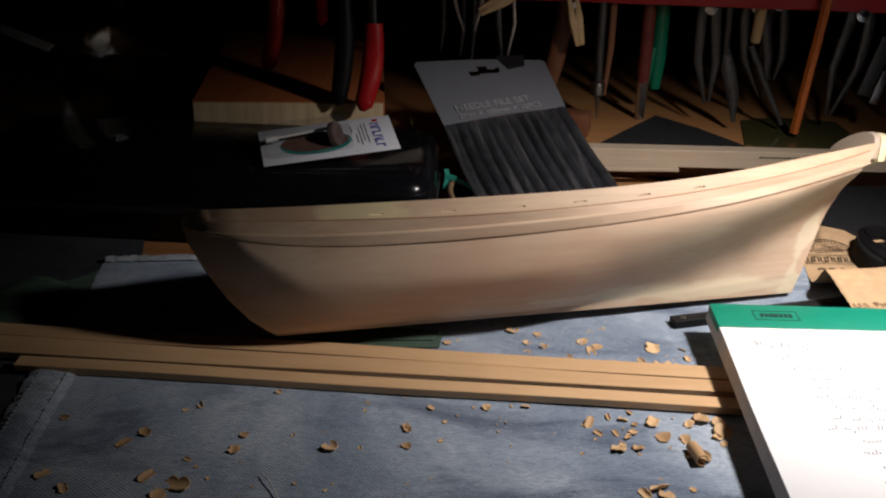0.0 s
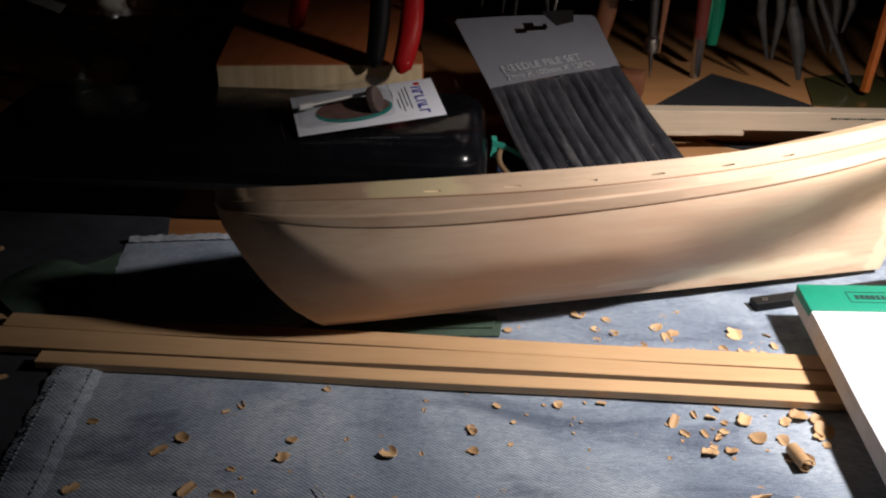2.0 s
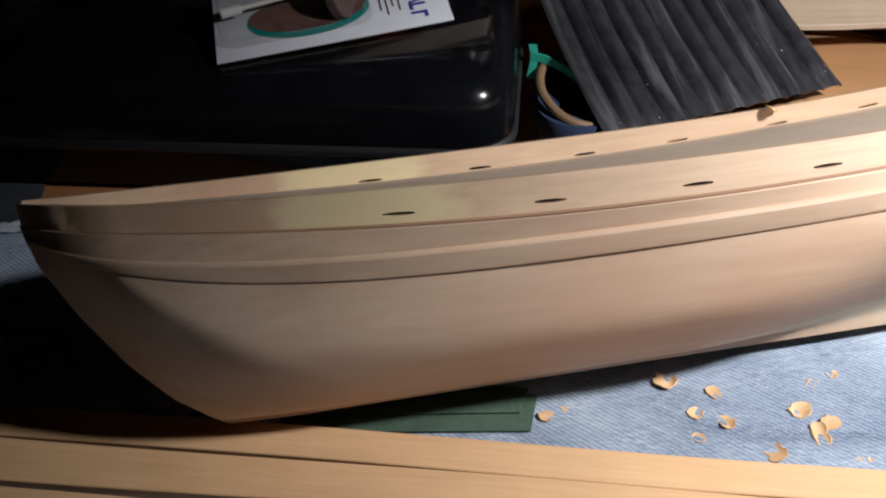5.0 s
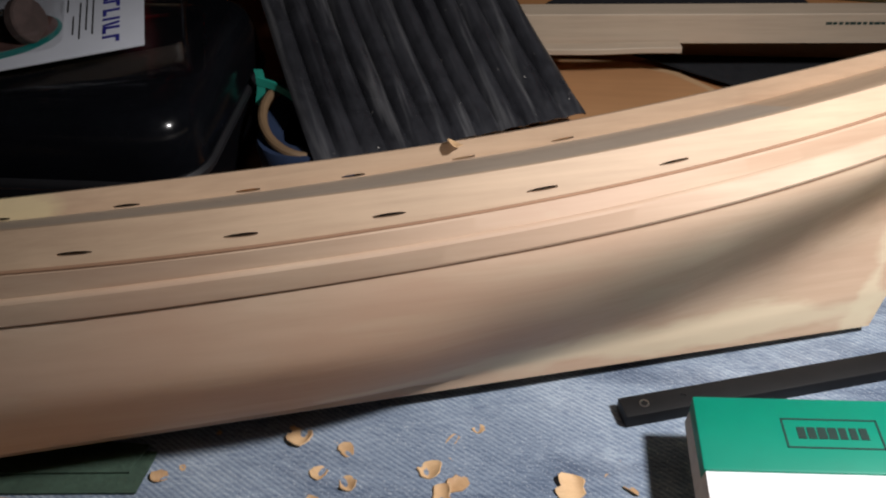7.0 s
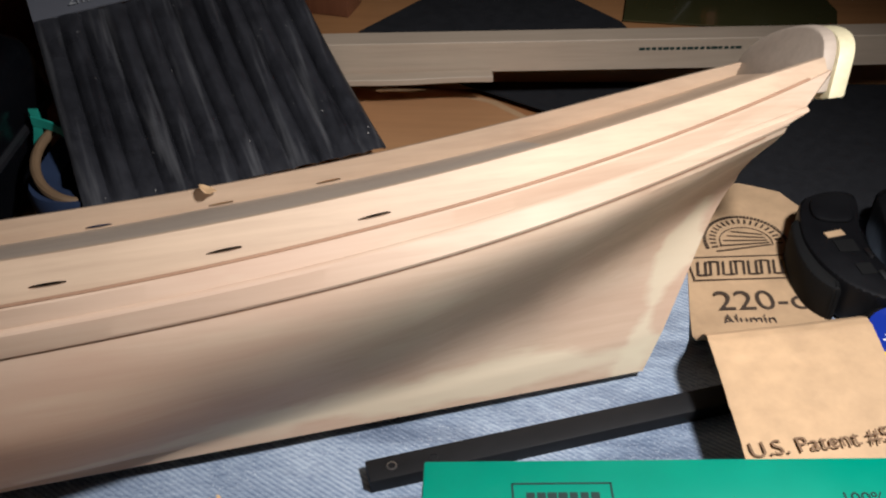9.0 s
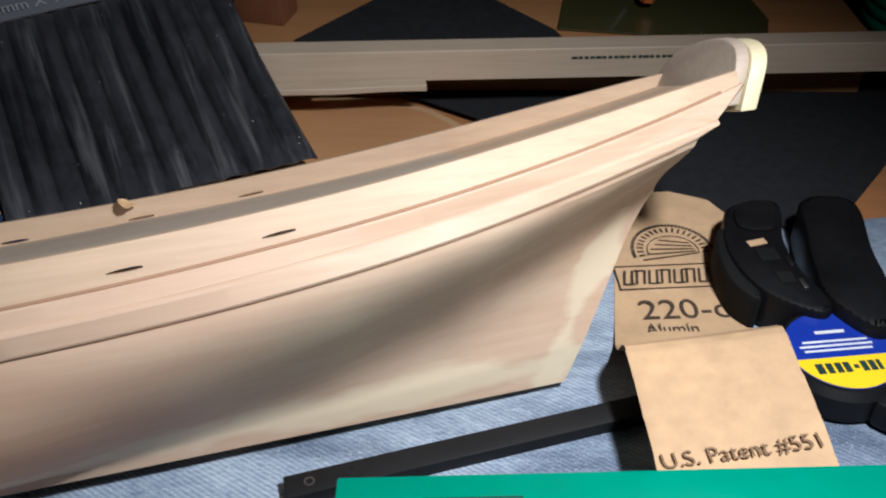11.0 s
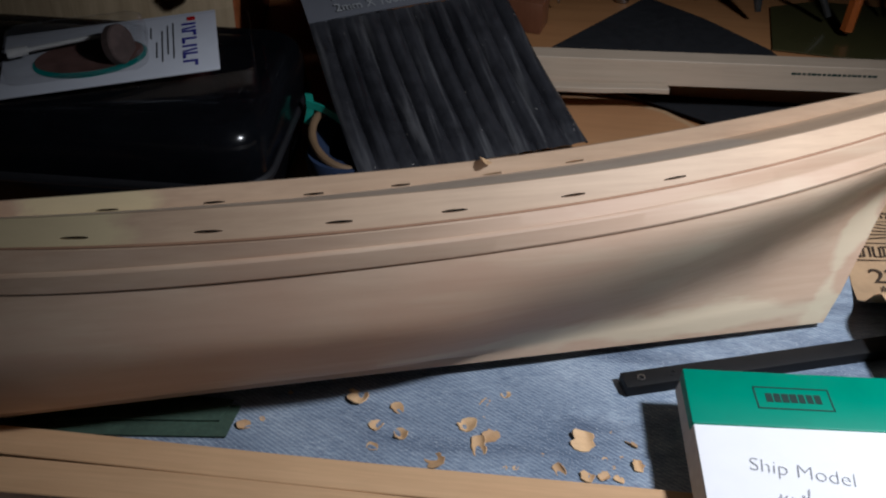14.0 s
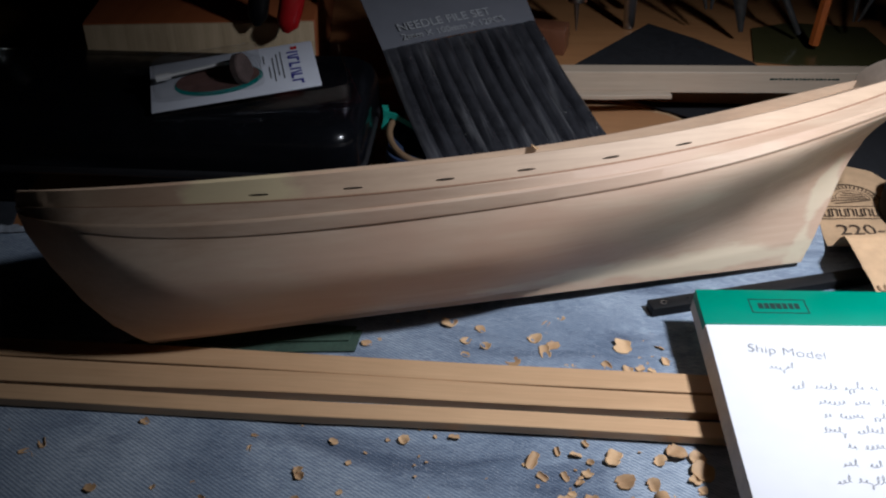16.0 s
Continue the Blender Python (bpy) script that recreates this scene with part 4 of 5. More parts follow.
# ---- black wet-and-dry sheets, rounded board, shelf ----
flat_sheet("black_sandpaper_sheet", [(0.185, 0.868), (0.246, 0.8285), (0.310, 0.7640), (0.345, 0.7430), (0.405, 0.7280), (0.4160, 0.7440), (0.452, 0.789), (0.500, 0.868), (0.40, 0.90)], 0.0046, M_BLACKPAPER, "dark grey wet-and-dry sandpaper sheet on the bench", "sandpaper")
board = thing("rounded_board", "offcut of plywood board with a rounded corner", "board")
outl = [(0.060, 0.735), (0.20, 0.755), (0.245, 0.760), (0.2410, 0.795), (0.2320, 0.8160), (0.2150, 0.8330), (0.1900, 0.8440), (0.1500, 0.8480), (0.052, 0.844)]
part("board_core", prism(outl, 0.0004, 0.0100), M_BOARD_EDGE, board, "pale plywood edge")
part("top_veneer", prism([(0.11 + (x - 0.11) * 0.965, 0.78 + (y - 0.78) * 0.93) for x, y in outl], 0.0100, 0.0106), M_BOARD, board, "warm brown veneer face")
shelf = thing("rear_shelf", "low plywood shelf step along the back of the bench", "shelf", kind="structure")
part("shelf_board", box(0.372, 0.40, 0.012, 0.001, at=Matrix.Translation((0.276, 1.052, 0.0330))), M_SHELF, shelf)
part("shelf_front", box(0.372, 0.012, 0.0268, 0.001, at=Matrix.Translation((0.276, 0.870, 0.0134))), M_SHELF, shelf)
flat_sheet("black_sandpaper_sheet", [(0.138, 0.856), (0.2094, 0.953), (0.247, 0.918), (0.2838, 0.871), (0.29, 0.853)], 0.0395, M_BLACKPAPER, "dark grey sandpaper sheet on the rear shelf", "sandpaper")
flat_sheet("olive_plastic_sheet", [(0.2855, 0.8715), (0.2985, 0.946), (0.335, 0.962), (0.400, 0.955), (0.4080, 0.885), (0.40, 0.856)], 0.0400, M_OLIVE, "glossy olive translucent plastic sheet", "plastic sheet")

strip("balsa_strip", (0.085, 0.8290), (0.600, 0.8560), 0.0140, 0.0300, 0.0475, M_BALSA, "long pale balsa strip lying across the back", "wood strip")
tb = bmesh.new()
for k in range(17):
    box(0.0022 if k % 4 else 0.0032, 0.0002, 0.0015, at=Matrix.Translation((0.0032 * k, 0, 0)), bm=tb)
pm = part("printed_mark", tb, M_PRINT, bpy.data.objects["balsa_strip"], "row of small dark printed bars")
pm.matrix_local = pose(-0.052, -0.0071, 0.0120)
strip("thin_stick", (0.100, 0.8135), (0.2120, 0.8230), 0.0080, 0.0290, 0.0325, M_BALSA, "short thin pale stick", "stick", "thin sticks")
strip("thin_stick", (0.080, 0.8235), (0.1560, 0.8280), 0.0060, 0.0260, 0.0290, M_BALSA, "short thin pale stick under the balsa strip", "stick", "thin sticks")
tagged(part("wood_block", box(0.060, 0.090, 0.0165, 0.001, at=pose(0.105, 0.815, 0.0185, 0, 0, 8)), M_SHELF), "brown wooden block propping up the sticks", "block")
tagged(part("wood_block", box(0.050, 0.050, 0.0230, 0.001, at=pose(0.560, 0.852, 0.0116, 0, 0, 3)), M_SHELF), "brown wooden block under the balsa strip", "block")
tagged(part("wood_block", box(0.030, 0.022, 0.022, 0.0012, at=pose(0.118, 0.890, 0.0500, 0, 0, -14)), M_DARKWOOD), "small reddish wooden block on the shelf", "block")

# green ribbed spool past the shelf end
spool = thing("green_spool", "green ribbed spool standing on the bench", "spool", pose(0.515, 0.900, 0))
part("core", lathe([(0.001, 0.001), (0.040, 0.001), (0.042, 0.004), (0.042, 0.090), (0.001, 0.092)], 32), M_GREENPAINT, spool)
for k in range(11):
    part("rib", lathe([(0.0420, 0.008 + 0.0075 * k), (0.0440, 0.010 + 0.0075 * k), (0.0440, 0.012 + 0.0075 * k), (0.0420, 0.014 + 0.0075 * k)], 32), M_GREENPAINT, spool)

# ---- black tool case with a blister pack on it ----
case = thing("tool_case", "black moulded plastic tool case, closed, lying flat", "tool case", pose(-0.2090, 0.7360, 0))


def loft(levels, r, n=6):
    """Rounded-rectangle tube: levels of (half x, half y, z)."""
    own = bmesh.new()
    rings = []
    for hx, hy, z, rr in levels:
        ring = []
        for cx, cy, a0 in ((1, 1, 0), (-1, 1, 90), (-1, -1, 180), (1, -1, 270)):
            for k in range(n + 1):
                a = radians(a0 + 90 * k / n)
                ring.append(own.verts.new((cx * (hx - rr) + rr * math.cos(a), cy * (hy - rr) + rr * math.sin(a), z)))
        rings.append(ring)
    for p, q in zip(rings, rings[1:]):
        for k in range(len(p)):
            own.faces.new((p[k], p[(k + 1) % len(p)], q[(k + 1) % len(p)], q[k]))
    own.faces.new(rings[0][::-1])
    own.faces.new(rings[-1])
    return own


part("lower_shell", loft([(0.186, 0.054, 0.001, 0.02), (0.192, 0.060, 0.004, 0.022), (0.1945, 0.066, 0.032, 0.024)], 0), M_CASE, case, "", Matrix.Translation((0, 0.002, 0)))
lid = part("lid", loft([(0.1955, 0.0685, 0.036, 0.024), (0.1965, 0.0690, 0.040, 0.024), (0.1955, 0.0680, 0.056, 0.023), (0.1920, 0.0650, 0.064, 0.021), (0.1870, 0.0600, 0.0675, 0.018), (0.1850, 0.0580, 0.0680, 0.017)], 0), M_CASE, case)
part("lid_rib", loft([(0.176, 0.049, 0.0680, 0.012), (0.174, 0.047, 0.0688, 0.011)], 0), M_CASE, lid, "raised panel on the lid")
part("shell_lip", loft([(0.1965, 0.0695, 0.0325, 0.024), (0.1980, 0.0705, 0.034, 0.024), (0.1980, 0.0705, 0.0365, 0.024), (0.1965, 0.0695, 0.038, 0.024)], 0), M_CASE_TRIM, case)

# clear clamshell lying on the lid, its card propped at a slant inside
PACK_O, PACK_X, PACK_Y = Vector((-0.1515, 0.6828, 0.0714)), Vector((0.1085, 0.0316, 0.0092)), Vector((-0.0195, 0.0500, 0.0100))
CW, CH = PACK_X.length, PACK_Y.length
px_ = PACK_X.normalized()
pz_ = px_.cross(PACK_Y).normalized()
PACK_AT = Matrix((px_, pz_.cross(px_), pz_)).transposed().to_4x4()
PACK_AT.translation = PACK_O
pack = thing("blister_pack", "accessory blister pack with white card and teal oval", "blister pack", PACK_AT)
part("card", prism([(0, 0), (CW, 0), (CW, CH), (0, CH)], -0.0006, 0.0006, 0.0003), M_CARDWHITE, pack)


def oval(cx, cy, rx, ry):
    return [(cx + rx * math.cos(a), cy + ry * math.sin(a)) for a in (2 * math.pi * i / 48 for i in range(48))]


part("oval_rim", prism(oval(0.046, 0.024, 0.030, 0.0165), 0.0006, 0.0008), M_TEAL, pack, "teal printed oval")
part("oval_picture", prism(oval(0.0455, 0.0262, 0.0285, 0.0140), 0.0008, 0.0010), M_RUST, pack, "brownish printed picture in the oval")
for k in range(6):
    y0 = 0.0415 - 0.0068 * k
    part("print_bar", box(0.0078, 0.0017, 0.0002, at=Matrix.Translation((0.0985, y0 + 0.0021, 0.0008))), M_NAVY, pack, "navy printed bar")
    if k % 3:
        part("print_bar", box(0.0016, 0.0033, 0.0002, at=Matrix.Translation((0.0985 + (0.0031 if k % 2 else -0.0031), y0 - 0.0004, 0.0008))), M_NAVY, pack, "navy printed bar")
    else:
        part("print_bar", box(0.0078, 0.0015, 0.0002, at=Matrix.Translation((0.0985, y0 - 0.0019, 0.0008)) @ pose(0, 0, 0, 0, 0, 14)), M_NAVY, pack, "navy printed bar")
part("print_spot", box(0.0045, 0.0035, 0.0002, at=Matrix.Translation((0.1000, 0.0485, 0.0008))), M_RED, pack, "small red printed spot")
for xb, y0, y1 in ((0.0900, 0.014, 0.046), (0.0870, 0.018, 0.044), (0.0840, 0.012, 0.040), (0.0810, 0.016, 0.030), (0.0780, 0.034, 0.044)):
    part("print_bar", box(0.0006, y1 - y0, 0.0002, at=Matrix.Translation((xb, (y0 + y1) / 2, 0.0008))), M_GREYTOOL, pack)
spindle = part("mandrel", tube([(0.008, 0.0290, 0.0070), (0.058, 0.0350, 0.0070)], 0.0013, 14), M_BRIGHT, pack, "bright steel mandrel inside the blister")
part("collar", tube([(0.005, 0.0286, 0.0070), (0.015, 0.0298, 0.0070)], 0.0027, 14), M_BRIGHT, spindle)
part("wheel", lathe([(0.001, -0.003), (0.0100, -0.003), (0.0108, -0.002), (0.0108, 0.002), (0.0100, 0.003), (0.001, 0.003)], 28, at=Matrix.Translation((0.0625, 0.0230, 0.0075)) @ pose(0, 0, 0, 20, 68, 0)), M_WHEEL, spindle, "small brown abrasive wheel")
part("blister", loft([(0.0370, 0.0205, 0.0008, 0.008), (0.0360, 0.0195, 0.0105, 0.007), (0.0340, 0.0175, 0.0125, 0.006)], 0), M_BLISTER, pack, "clear plastic bubble", Matrix.Translation((0.0395, 0.0285, 0)))
shell = loft([(0.0740, 0.0345, 0.0, 0.007), (0.0745, 0.0350, 0.0004, 0.007), (0.0690, 0.0305, 0.0008, 0.006), (0.0680, 0.0295, 0.0040, 0.006), (0.0672, 0.0288, 0.0052, 0.005)], 0)
lid_in = PACK_AT.inverted()
bmesh.ops.delete(shell, geom=[f for f in shell.faces if len(f.verts) > 8], context="FACES_ONLY")
for v in shell.verts:
    p = PACK_AT @ Vector((v.co.x + 0.064, v.co.y + 0.0225, 0))
    if v.co.z < 0.002:
        p.z = 0.0692 + v.co.z
        v.co = lid_in @ p
    else:
        v.co = Vector((v.co.x + 0.064, v.co.y + 0.0225, v.co.z - 0.0030))
part("clamshell", shell, M_BLISTER, pack, "clear plastic shell round the card")

# ---- needle file set: ribbed pouch under a bent header card ----
TL, TR = Vector((-0.047, 0.862, 0.102)), Vector((0.086, 0.904, 0.1180))
HL, HR = Vector((-0.0105, 0.789, 0.0755)), Vector((0.1035, 0.8535, 0.0772))
BL, BR = Vector((0.0325, 0.7010, 0.0250)), Vector((0.1600, 0.7660, 0.0210))
files = thing("needle_file_set", "needle files in a ribbed black pouch with grey header card", "file set")
RIBS = 12


def pouch(u, v):
    p = HL.lerp(HR, u).lerp(BL.lerp(BR, u), v)
    n = (HR - HL).cross(BL - HL).normalized()
    if n.z < 0:
        n = -n
    k = u * RIBS
    fr = k - math.floor(k)
    swell = 0.25 + 0.75 * min(1.0, v * 6) * min(1.0, max(0.0, 1 - v) * 3.2) ** 0.7
    wob = 0.10 * noise.noise(Vector((math.floor(k) * 3.1, v * 2.0, 0)))
    amp = 0.75 + 0.5 * ((math.floor(k) * 0.618) % 1.0)
    h = 0.0044 * amp * max(0.0, math.sin(math.pi * min(1, max(0, fr + wob * fr * (1 - fr))))) ** 0.55 * swell + 0.0012 * math.exp(-((fr - 0.42) / 0.10) ** 2) * swell * (0.4 + 0.6 * abs(noise.noise(Vector((math.floor(k) * 1.7, 0.3, 0)))))
    sag = -0.004 * math.sin(math.pi * v)
    return p + n * (h + sag + 0.0006 * noise.noise(Vector((u * 9, v * 6, 2))))


part("pouch", sheet(lambda u, v: pouch(u, 1 - v), RIBS * 10, 36, 0.0012), M_POUCH, files, "black vinyl pouch with twelve long ribs", angle=80)
hd = (HR - HL).normalized()
up_ = ((TL + TR) / 2 - (HL + HR) / 2)
up_ = (up_ - hd * up_.dot(hd)).normalized()
nrm = hd.cross(up_).normalized()
HEAD = Matrix((hd, up_, nrm)).transposed().to_4x4()
HEAD.translation = HL
inv = HEAD.inverted()
a_, b_ = inv @ TL, inv @ TR
wid = (HR - HL).length
# header outline with rounded top corners and a hanging slot cut through
hc = inv @ Vector((0.0225, 0.8700, 0.0985))
top_y = lambda x: a_.y + (b_.y - a_.y) * (x - a_.x) / (b_.x - a_.x)
bmh = bmesh.new()
NXH, NYH = 66, 34


def head_uv(u, v):
    xl = 0.0 + (a_.x) * v
    xr = wid + (b_.x - wid) * v
    x = xl + (xr - xl) * u
    return x, top_y(x) * v


def in_slot(x, y):
    dx, dy = x - hc.x, y - hc.y
    return (abs(dx) < 0.0165 and abs(dy) < 0.0034) or (abs(dx) < 0.0045 and 0 <= dy < 0.0080)


grid = [[None] * (NXH + 1) for _ in range(NYH + 1)]
for j in range(NYH + 1):
    for i in range(NXH + 1):
        x, y = head_uv(i / NXH, j / NYH)
        grid[j][i] = [bmh.verts.new((x, y, s * 0.0005 + 0.0022 * math.sin(math.pi * i / NXH))) for s in (1, -1)]


def kept(i, j):
    if not (0 <= i < NXH and 0 <= j < NYH):
        return False
    u, v = (i + 0.5) / NXH, (j + 0.5) / NYH
    x, y = head_uv(u, v)
    if in_slot(x, y):
        return False
    du, dv = min(u, 1 - u) * wid, (1 - v) * top_y(x)
    return not (du < 0.006 and dv < 0.006 and (0.006 - du) ** 2 + (0.006 - dv) ** 2 > 0.006 ** 2)


for j in range(NYH):
    for i in range(NXH):
        if not kept(i, j):
            continue
        A, B, C, D = grid[j][i], grid[j][i + 1], grid[j + 1][i + 1], grid[j + 1][i]
        bmh.faces.new((A[0], B[0], C[0], D[0]))
        bmh.faces.new((A[1], D[1], C[1], B[1]))
        for (di, dj), (p, q) in (((-1, 0), (A, D)), ((1, 0), (B, C)), ((0, -1), (A, B)), ((0, 1), (D, C))):
            if not kept(i + di, j + dj):
                bmh.faces.new((p[0], q[0], q[1], p[1]))
head = part("header_card", bmh, M_CARDGREY, files, "grey header card with a hanging slot", HEAD, angle=50)
part("tape", prism([(hc.x + 0.026, 0.6 * a_.y + 0.006), (hc.x + 0.045, 0.6 * a_.y + 0.008), (hc.x + 0.052, top_y(hc.x + 0.05) + 0.0045), (hc.x + 0.020, top_y(hc.x + 0.02) + 0.0040)], 0.0030, 0.0036), M_TAPE, files, "strip of black tape over the card", HEAD)
lettering("print_text", "NEEDLE FILE SET", 0.0108, M_SILVERPRINT, files, HEAD @ pose(0.018, 0.0125, 0.0030))
lettering("print_text", "2mm X 100mm X 12PCS", 0.0085, M_SILVERPRINT, files, HEAD @ pose(0.018, 0.0035, 0.0030))

# ---- tan and navy pouch ring with a teal strap between case and files ----
purse = thing("small_canvas_pouch", "small navy canvas pouch with tan piping and teal strap", "pouch", pose(0.0220, 0.7430, 0.0004))
hoop = [(0.0235 * math.cos(a), 0.0310 * math.sin(a), 0.0285 - 0.0050 * math.cos(a) + 0.004 * math.sin(a)) for a in (2 * math.pi * i / 48 for i in range(49))]
part("piping", tube(hoop, 0.0024, 10, up=(0, 0, 1)), M_TAN, purse, "tan leather piping")
side = loft([(0.0200, 0.0300, 0.0006, 0.016), (0.0235, 0.0340, 0.0060, 0.019), (0.0250, 0.0358, 0.0230, 0.021), (0.0240, 0.0345, 0.0260, 0.020), (0.0130, 0.0220, 0.0240, 0.012), (0.0110, 0.0200, 0.0120, 0.010)], 0)
part("body", side, M_NAVYFAB, purse, "navy canvas side and dark mouth")
part("strap", sheet(lambda u, v: (-0.0290 + 0.0260 * u, 0.0110 - 0.0120 * u + 0.004 * math.sin(3 * u), 0.0440 - 0.0070 * u - 0.0046 * v), 20, 3, 0.0012), M_TEALSTRAP, purse, "teal strap")
part("strap_tail", sheet(lambda u, v: (-0.0300 + 0.0042 * v + 0.001 * math.sin(4 * u), 0.0120 - 0.0040 * u, 0.0470 - 0.0180 * u), 14, 3, 0.0012), M_TEALSTRAP, purse, "teal strap end")

# ---- wooden block at the back with pale end grain ----
block = thing("pine_block", "thick orange pine block with pale rough end grain", "wood block")
part("block_body", box(0.182, 0.270, 0.078, 0.0015, at=pose(-0.1755, 0.9665, 0.039, 0, 0, 6.5)), M_BLOCK, block)
part("end_grain", box(0.179, 0.0030, 0.0765, 0.0008, at=pose(-0.1602, 0.8315, 0.0388, 0, 0, 6.5)), M_ENDGRAIN, block, "pale rough-sawn end grain")

# ---- tool rack and hanging tools ----
rack = thing("tool_rack", "red painted steel tool rack above the back of the bench", "tool rack")
part("front_rail", box(0.86, 0.022, 0.040, 0.003, at=pose(0.365, 0.925, 0.1845, 0, 0, 0.5)), M_REDRACK, rack)
part("back_rail", box(0.86, 0.014, 0.030, 0.003, at=pose(0.36, 1.005, 0.200, 0, 0, 0.5)), M_REDRACK, rack)
for bx in (-0.05, 0.36, 0.77):
    part("bracket", box(0.014, 0.79, 0.020, 0.002, at=pose(bx, 1.318, 0.2085)), M_REDRACK, rack, "steel arm to the wall")


def tool(name, label, category, group="tools on the rack"):
    return thing(name, label, category, group=group)


def grip(top, tip, r, mat, label, bend=0.004):
    a, b = Vector(top), Vector(tip)
    pts, rad = [], []
    for i in range(15):
        t = i / 14
        p = a.lerp(b, t)
        p.x += bend * math.sin(math.pi * t)
        pts.append(p)
        rad.append(r * (0.80 + 0.30 * math.sin(math.pi * (0.12 + 0.75 * t))) * (1 if t < 0.92 else math.sqrt(max(0.05, 1 - ((t - 0.92) / 0.085) ** 2))))
    return tube(pts, rad, 14, 0.75)


pl = tool("red_pliers", "pliers hanging head up with glossy red grips", "pliers")
part("grip", grip((-0.185, 0.915, 0.175), (-0.1985, 0.9150, 0.0830), 0.0085, M_RED, ""), M_RED, pl, "glossy red vinyl grip")
part("grip", grip((-0.160, 0.985, 0.185), (-0.1580, 1.0150, 0.1080), 0.0070, M_RED, ""), M_RED, pl, "glossy red vinyl grip")
part("jaws", tube([(-0.183, 0.918, 0.168), (-0.174, 0.935, 0.200), (-0.170, 0.945, 0.240)], [0.006, 0.008, 0.004], 10, 0.6), M_GREYTOOL, pl)
pl = tool("black_pliers", "pliers with one black and one red grip", "pliers")
part("grip", grip((-0.108, 0.840, 0.180), (-0.1120, 0.8230, 0.0795), 0.0082, M_BLACK, ""), M_BLACK, pl, "matt black vinyl grip")
part("grip", grip((-0.0785, 0.830, 0.156), (-0.0885, 0.8170, 0.0770), 0.0090, M_RED, ""), M_RED, pl, "glossy red vinyl grip")
part("shank", tube([(-0.079, 0.831, 0.150), (-0.082, 0.840, 0.190), (-0.095, 0.850, 0.230)], [0.0035, 0.0050, 0.006], 10, 0.6), M_GREYTOOL, pl)

tw = tool("tweezers", "thin steel tweezers hanging points down", "tweezers")
part("prong", tube([(0.033, 0.92, 0.186), (0.036, 0.918, 0.140), (0.0425, 0.916, 0.095)], [0.0026, 0.0030, 0.0008], 8, 0.4), M_GREYTOOL, tw)
part("prong", tube([(0.047, 0.92, 0.186), (0.052, 0.918, 0.140), (0.0445, 0.916, 0.095)], [0.0026, 0.0022, 0.0008], 8, 0.4), M_CHROME, tw)
for px, zl in ((0.000, 0.104), (0.011, 0.088), (-0.020, 0.108)):
    d = tool("steel_scriber", "slim dark steel scriber hanging down", "scriber")
    part("shaft", tube([(px, 0.925, 0.19), (px + 0.001, 0.924, 0.13), (px - 0.001, 0.922, zl)], [0.0028, 0.0024, 0.0006], 10), M_GREYTOOL, d)
    part("ferrule", tube([(px, 0.925, 0.188), (px, 0.925, 0.168)], 0.0038, 12), M_CHROME, d)
for px, lean, sc in ((-0.012, 0.014, 1.0), (0.021, -0.008, 0.9)):
    d = tool("curved_probe", "small curved pale steel probe", "probe")
    part("shaft", tube([(px, 0.90, 0.190), (px + lean * 0.4, 0.90, 0.160), (px + lean, 0.898, 0.136)], [0.0022, 0.0022, 0.0007], 8, 0.5), M_CHROME, d)


def peg(x, y, z, ry):
    p = tool("clothes_peg", "plain wooden clothes peg clipped to the rack", "clothes peg", "clothes pegs")
    p.matrix_world = pose(x, y, z, 0, ry, 8)
    for s in (-1, 1):
        own = prism([(-0.0005, -0.036), (0.0062, -0.036), (0.0068, -0.010), (0.0042, 0.010), (0.0056, 0.036), (0.0008, 0.036), (0.0002, 0.0)], -0.0048, 0.0048, 0.0006)
        part("leg", own, M_PEG, p, "", Matrix.Translation((s * 0.0006, 0, 0)) @ pose(0, 0, 0, 90, 0, 0) @ (Matrix.Diagonal((s, 1, 1, 1)) if s < 0 else Matrix.Identity(4)) @ pose(0, 0, 0, 0, 0, -4))
    own = bmesh.new()
    for k in range(3):
        lathe([(0.0030, -0.0062 + 0.0042 * k), (0.0040, -0.0050 + 0.0042 * k), (0.0030, -0.0038 + 0.0042 * k)], 12, bm=own, at=pose(0, 0, 0.004, 90, 0, 0))
    part("spring", own, M_CHROME, p)
    return p


peg(0.0480, 0.905, 0.172, 62)
peg(0.1080, 0.905, 0.160, -14)
d = tool("marking_gauge", "dark wooden tool handle hanging behind a peg", "tool handle")
part("handle", tube([(0.103, 0.930, 0.190), (0.102, 0.930, 0.140), (0.096, 0.928, 0.100), (0.093, 0.926, 0.068)], [0.007, 0.0085, 0.009, 0.004], 14, 0.5), M_DARKWOOD, d)

cp = tool("divider", "steel divider with knurled collar, point down", "divider")
part("leg", tube([(0.137, 0.917, 0.190), (0.1385, 0.917, 0.120), (0.1400, 0.917, 0.086)], [0.0042, 0.0046, 0.0042], 14), M_GREYTOOL, cp)
part("collar", lathe([(0.0040, -0.008), (0.0072, -0.007), (0.0076, 0.000), (0.0066, 0.006), (0.0040, 0.008)], 22, at=Matrix.Translation((0.1405, 0.917, 0.079))), M_CHROME, cp, "bright knurled collar")
part("point", tube([(0.1405, 0.917, 0.074), (0.1425, 0.917, 0.046)], [0.0028, 0.0008], 10), M_CHROME, cp)
part("leg", tube([(0.1480, 0.922, 0.190), (0.1500, 0.922, 0.120), (0.1480, 0.920, 0.070)], [0.0036, 0.0034, 0.0016], 10, 0.6), M_DARKWOOD, cp)

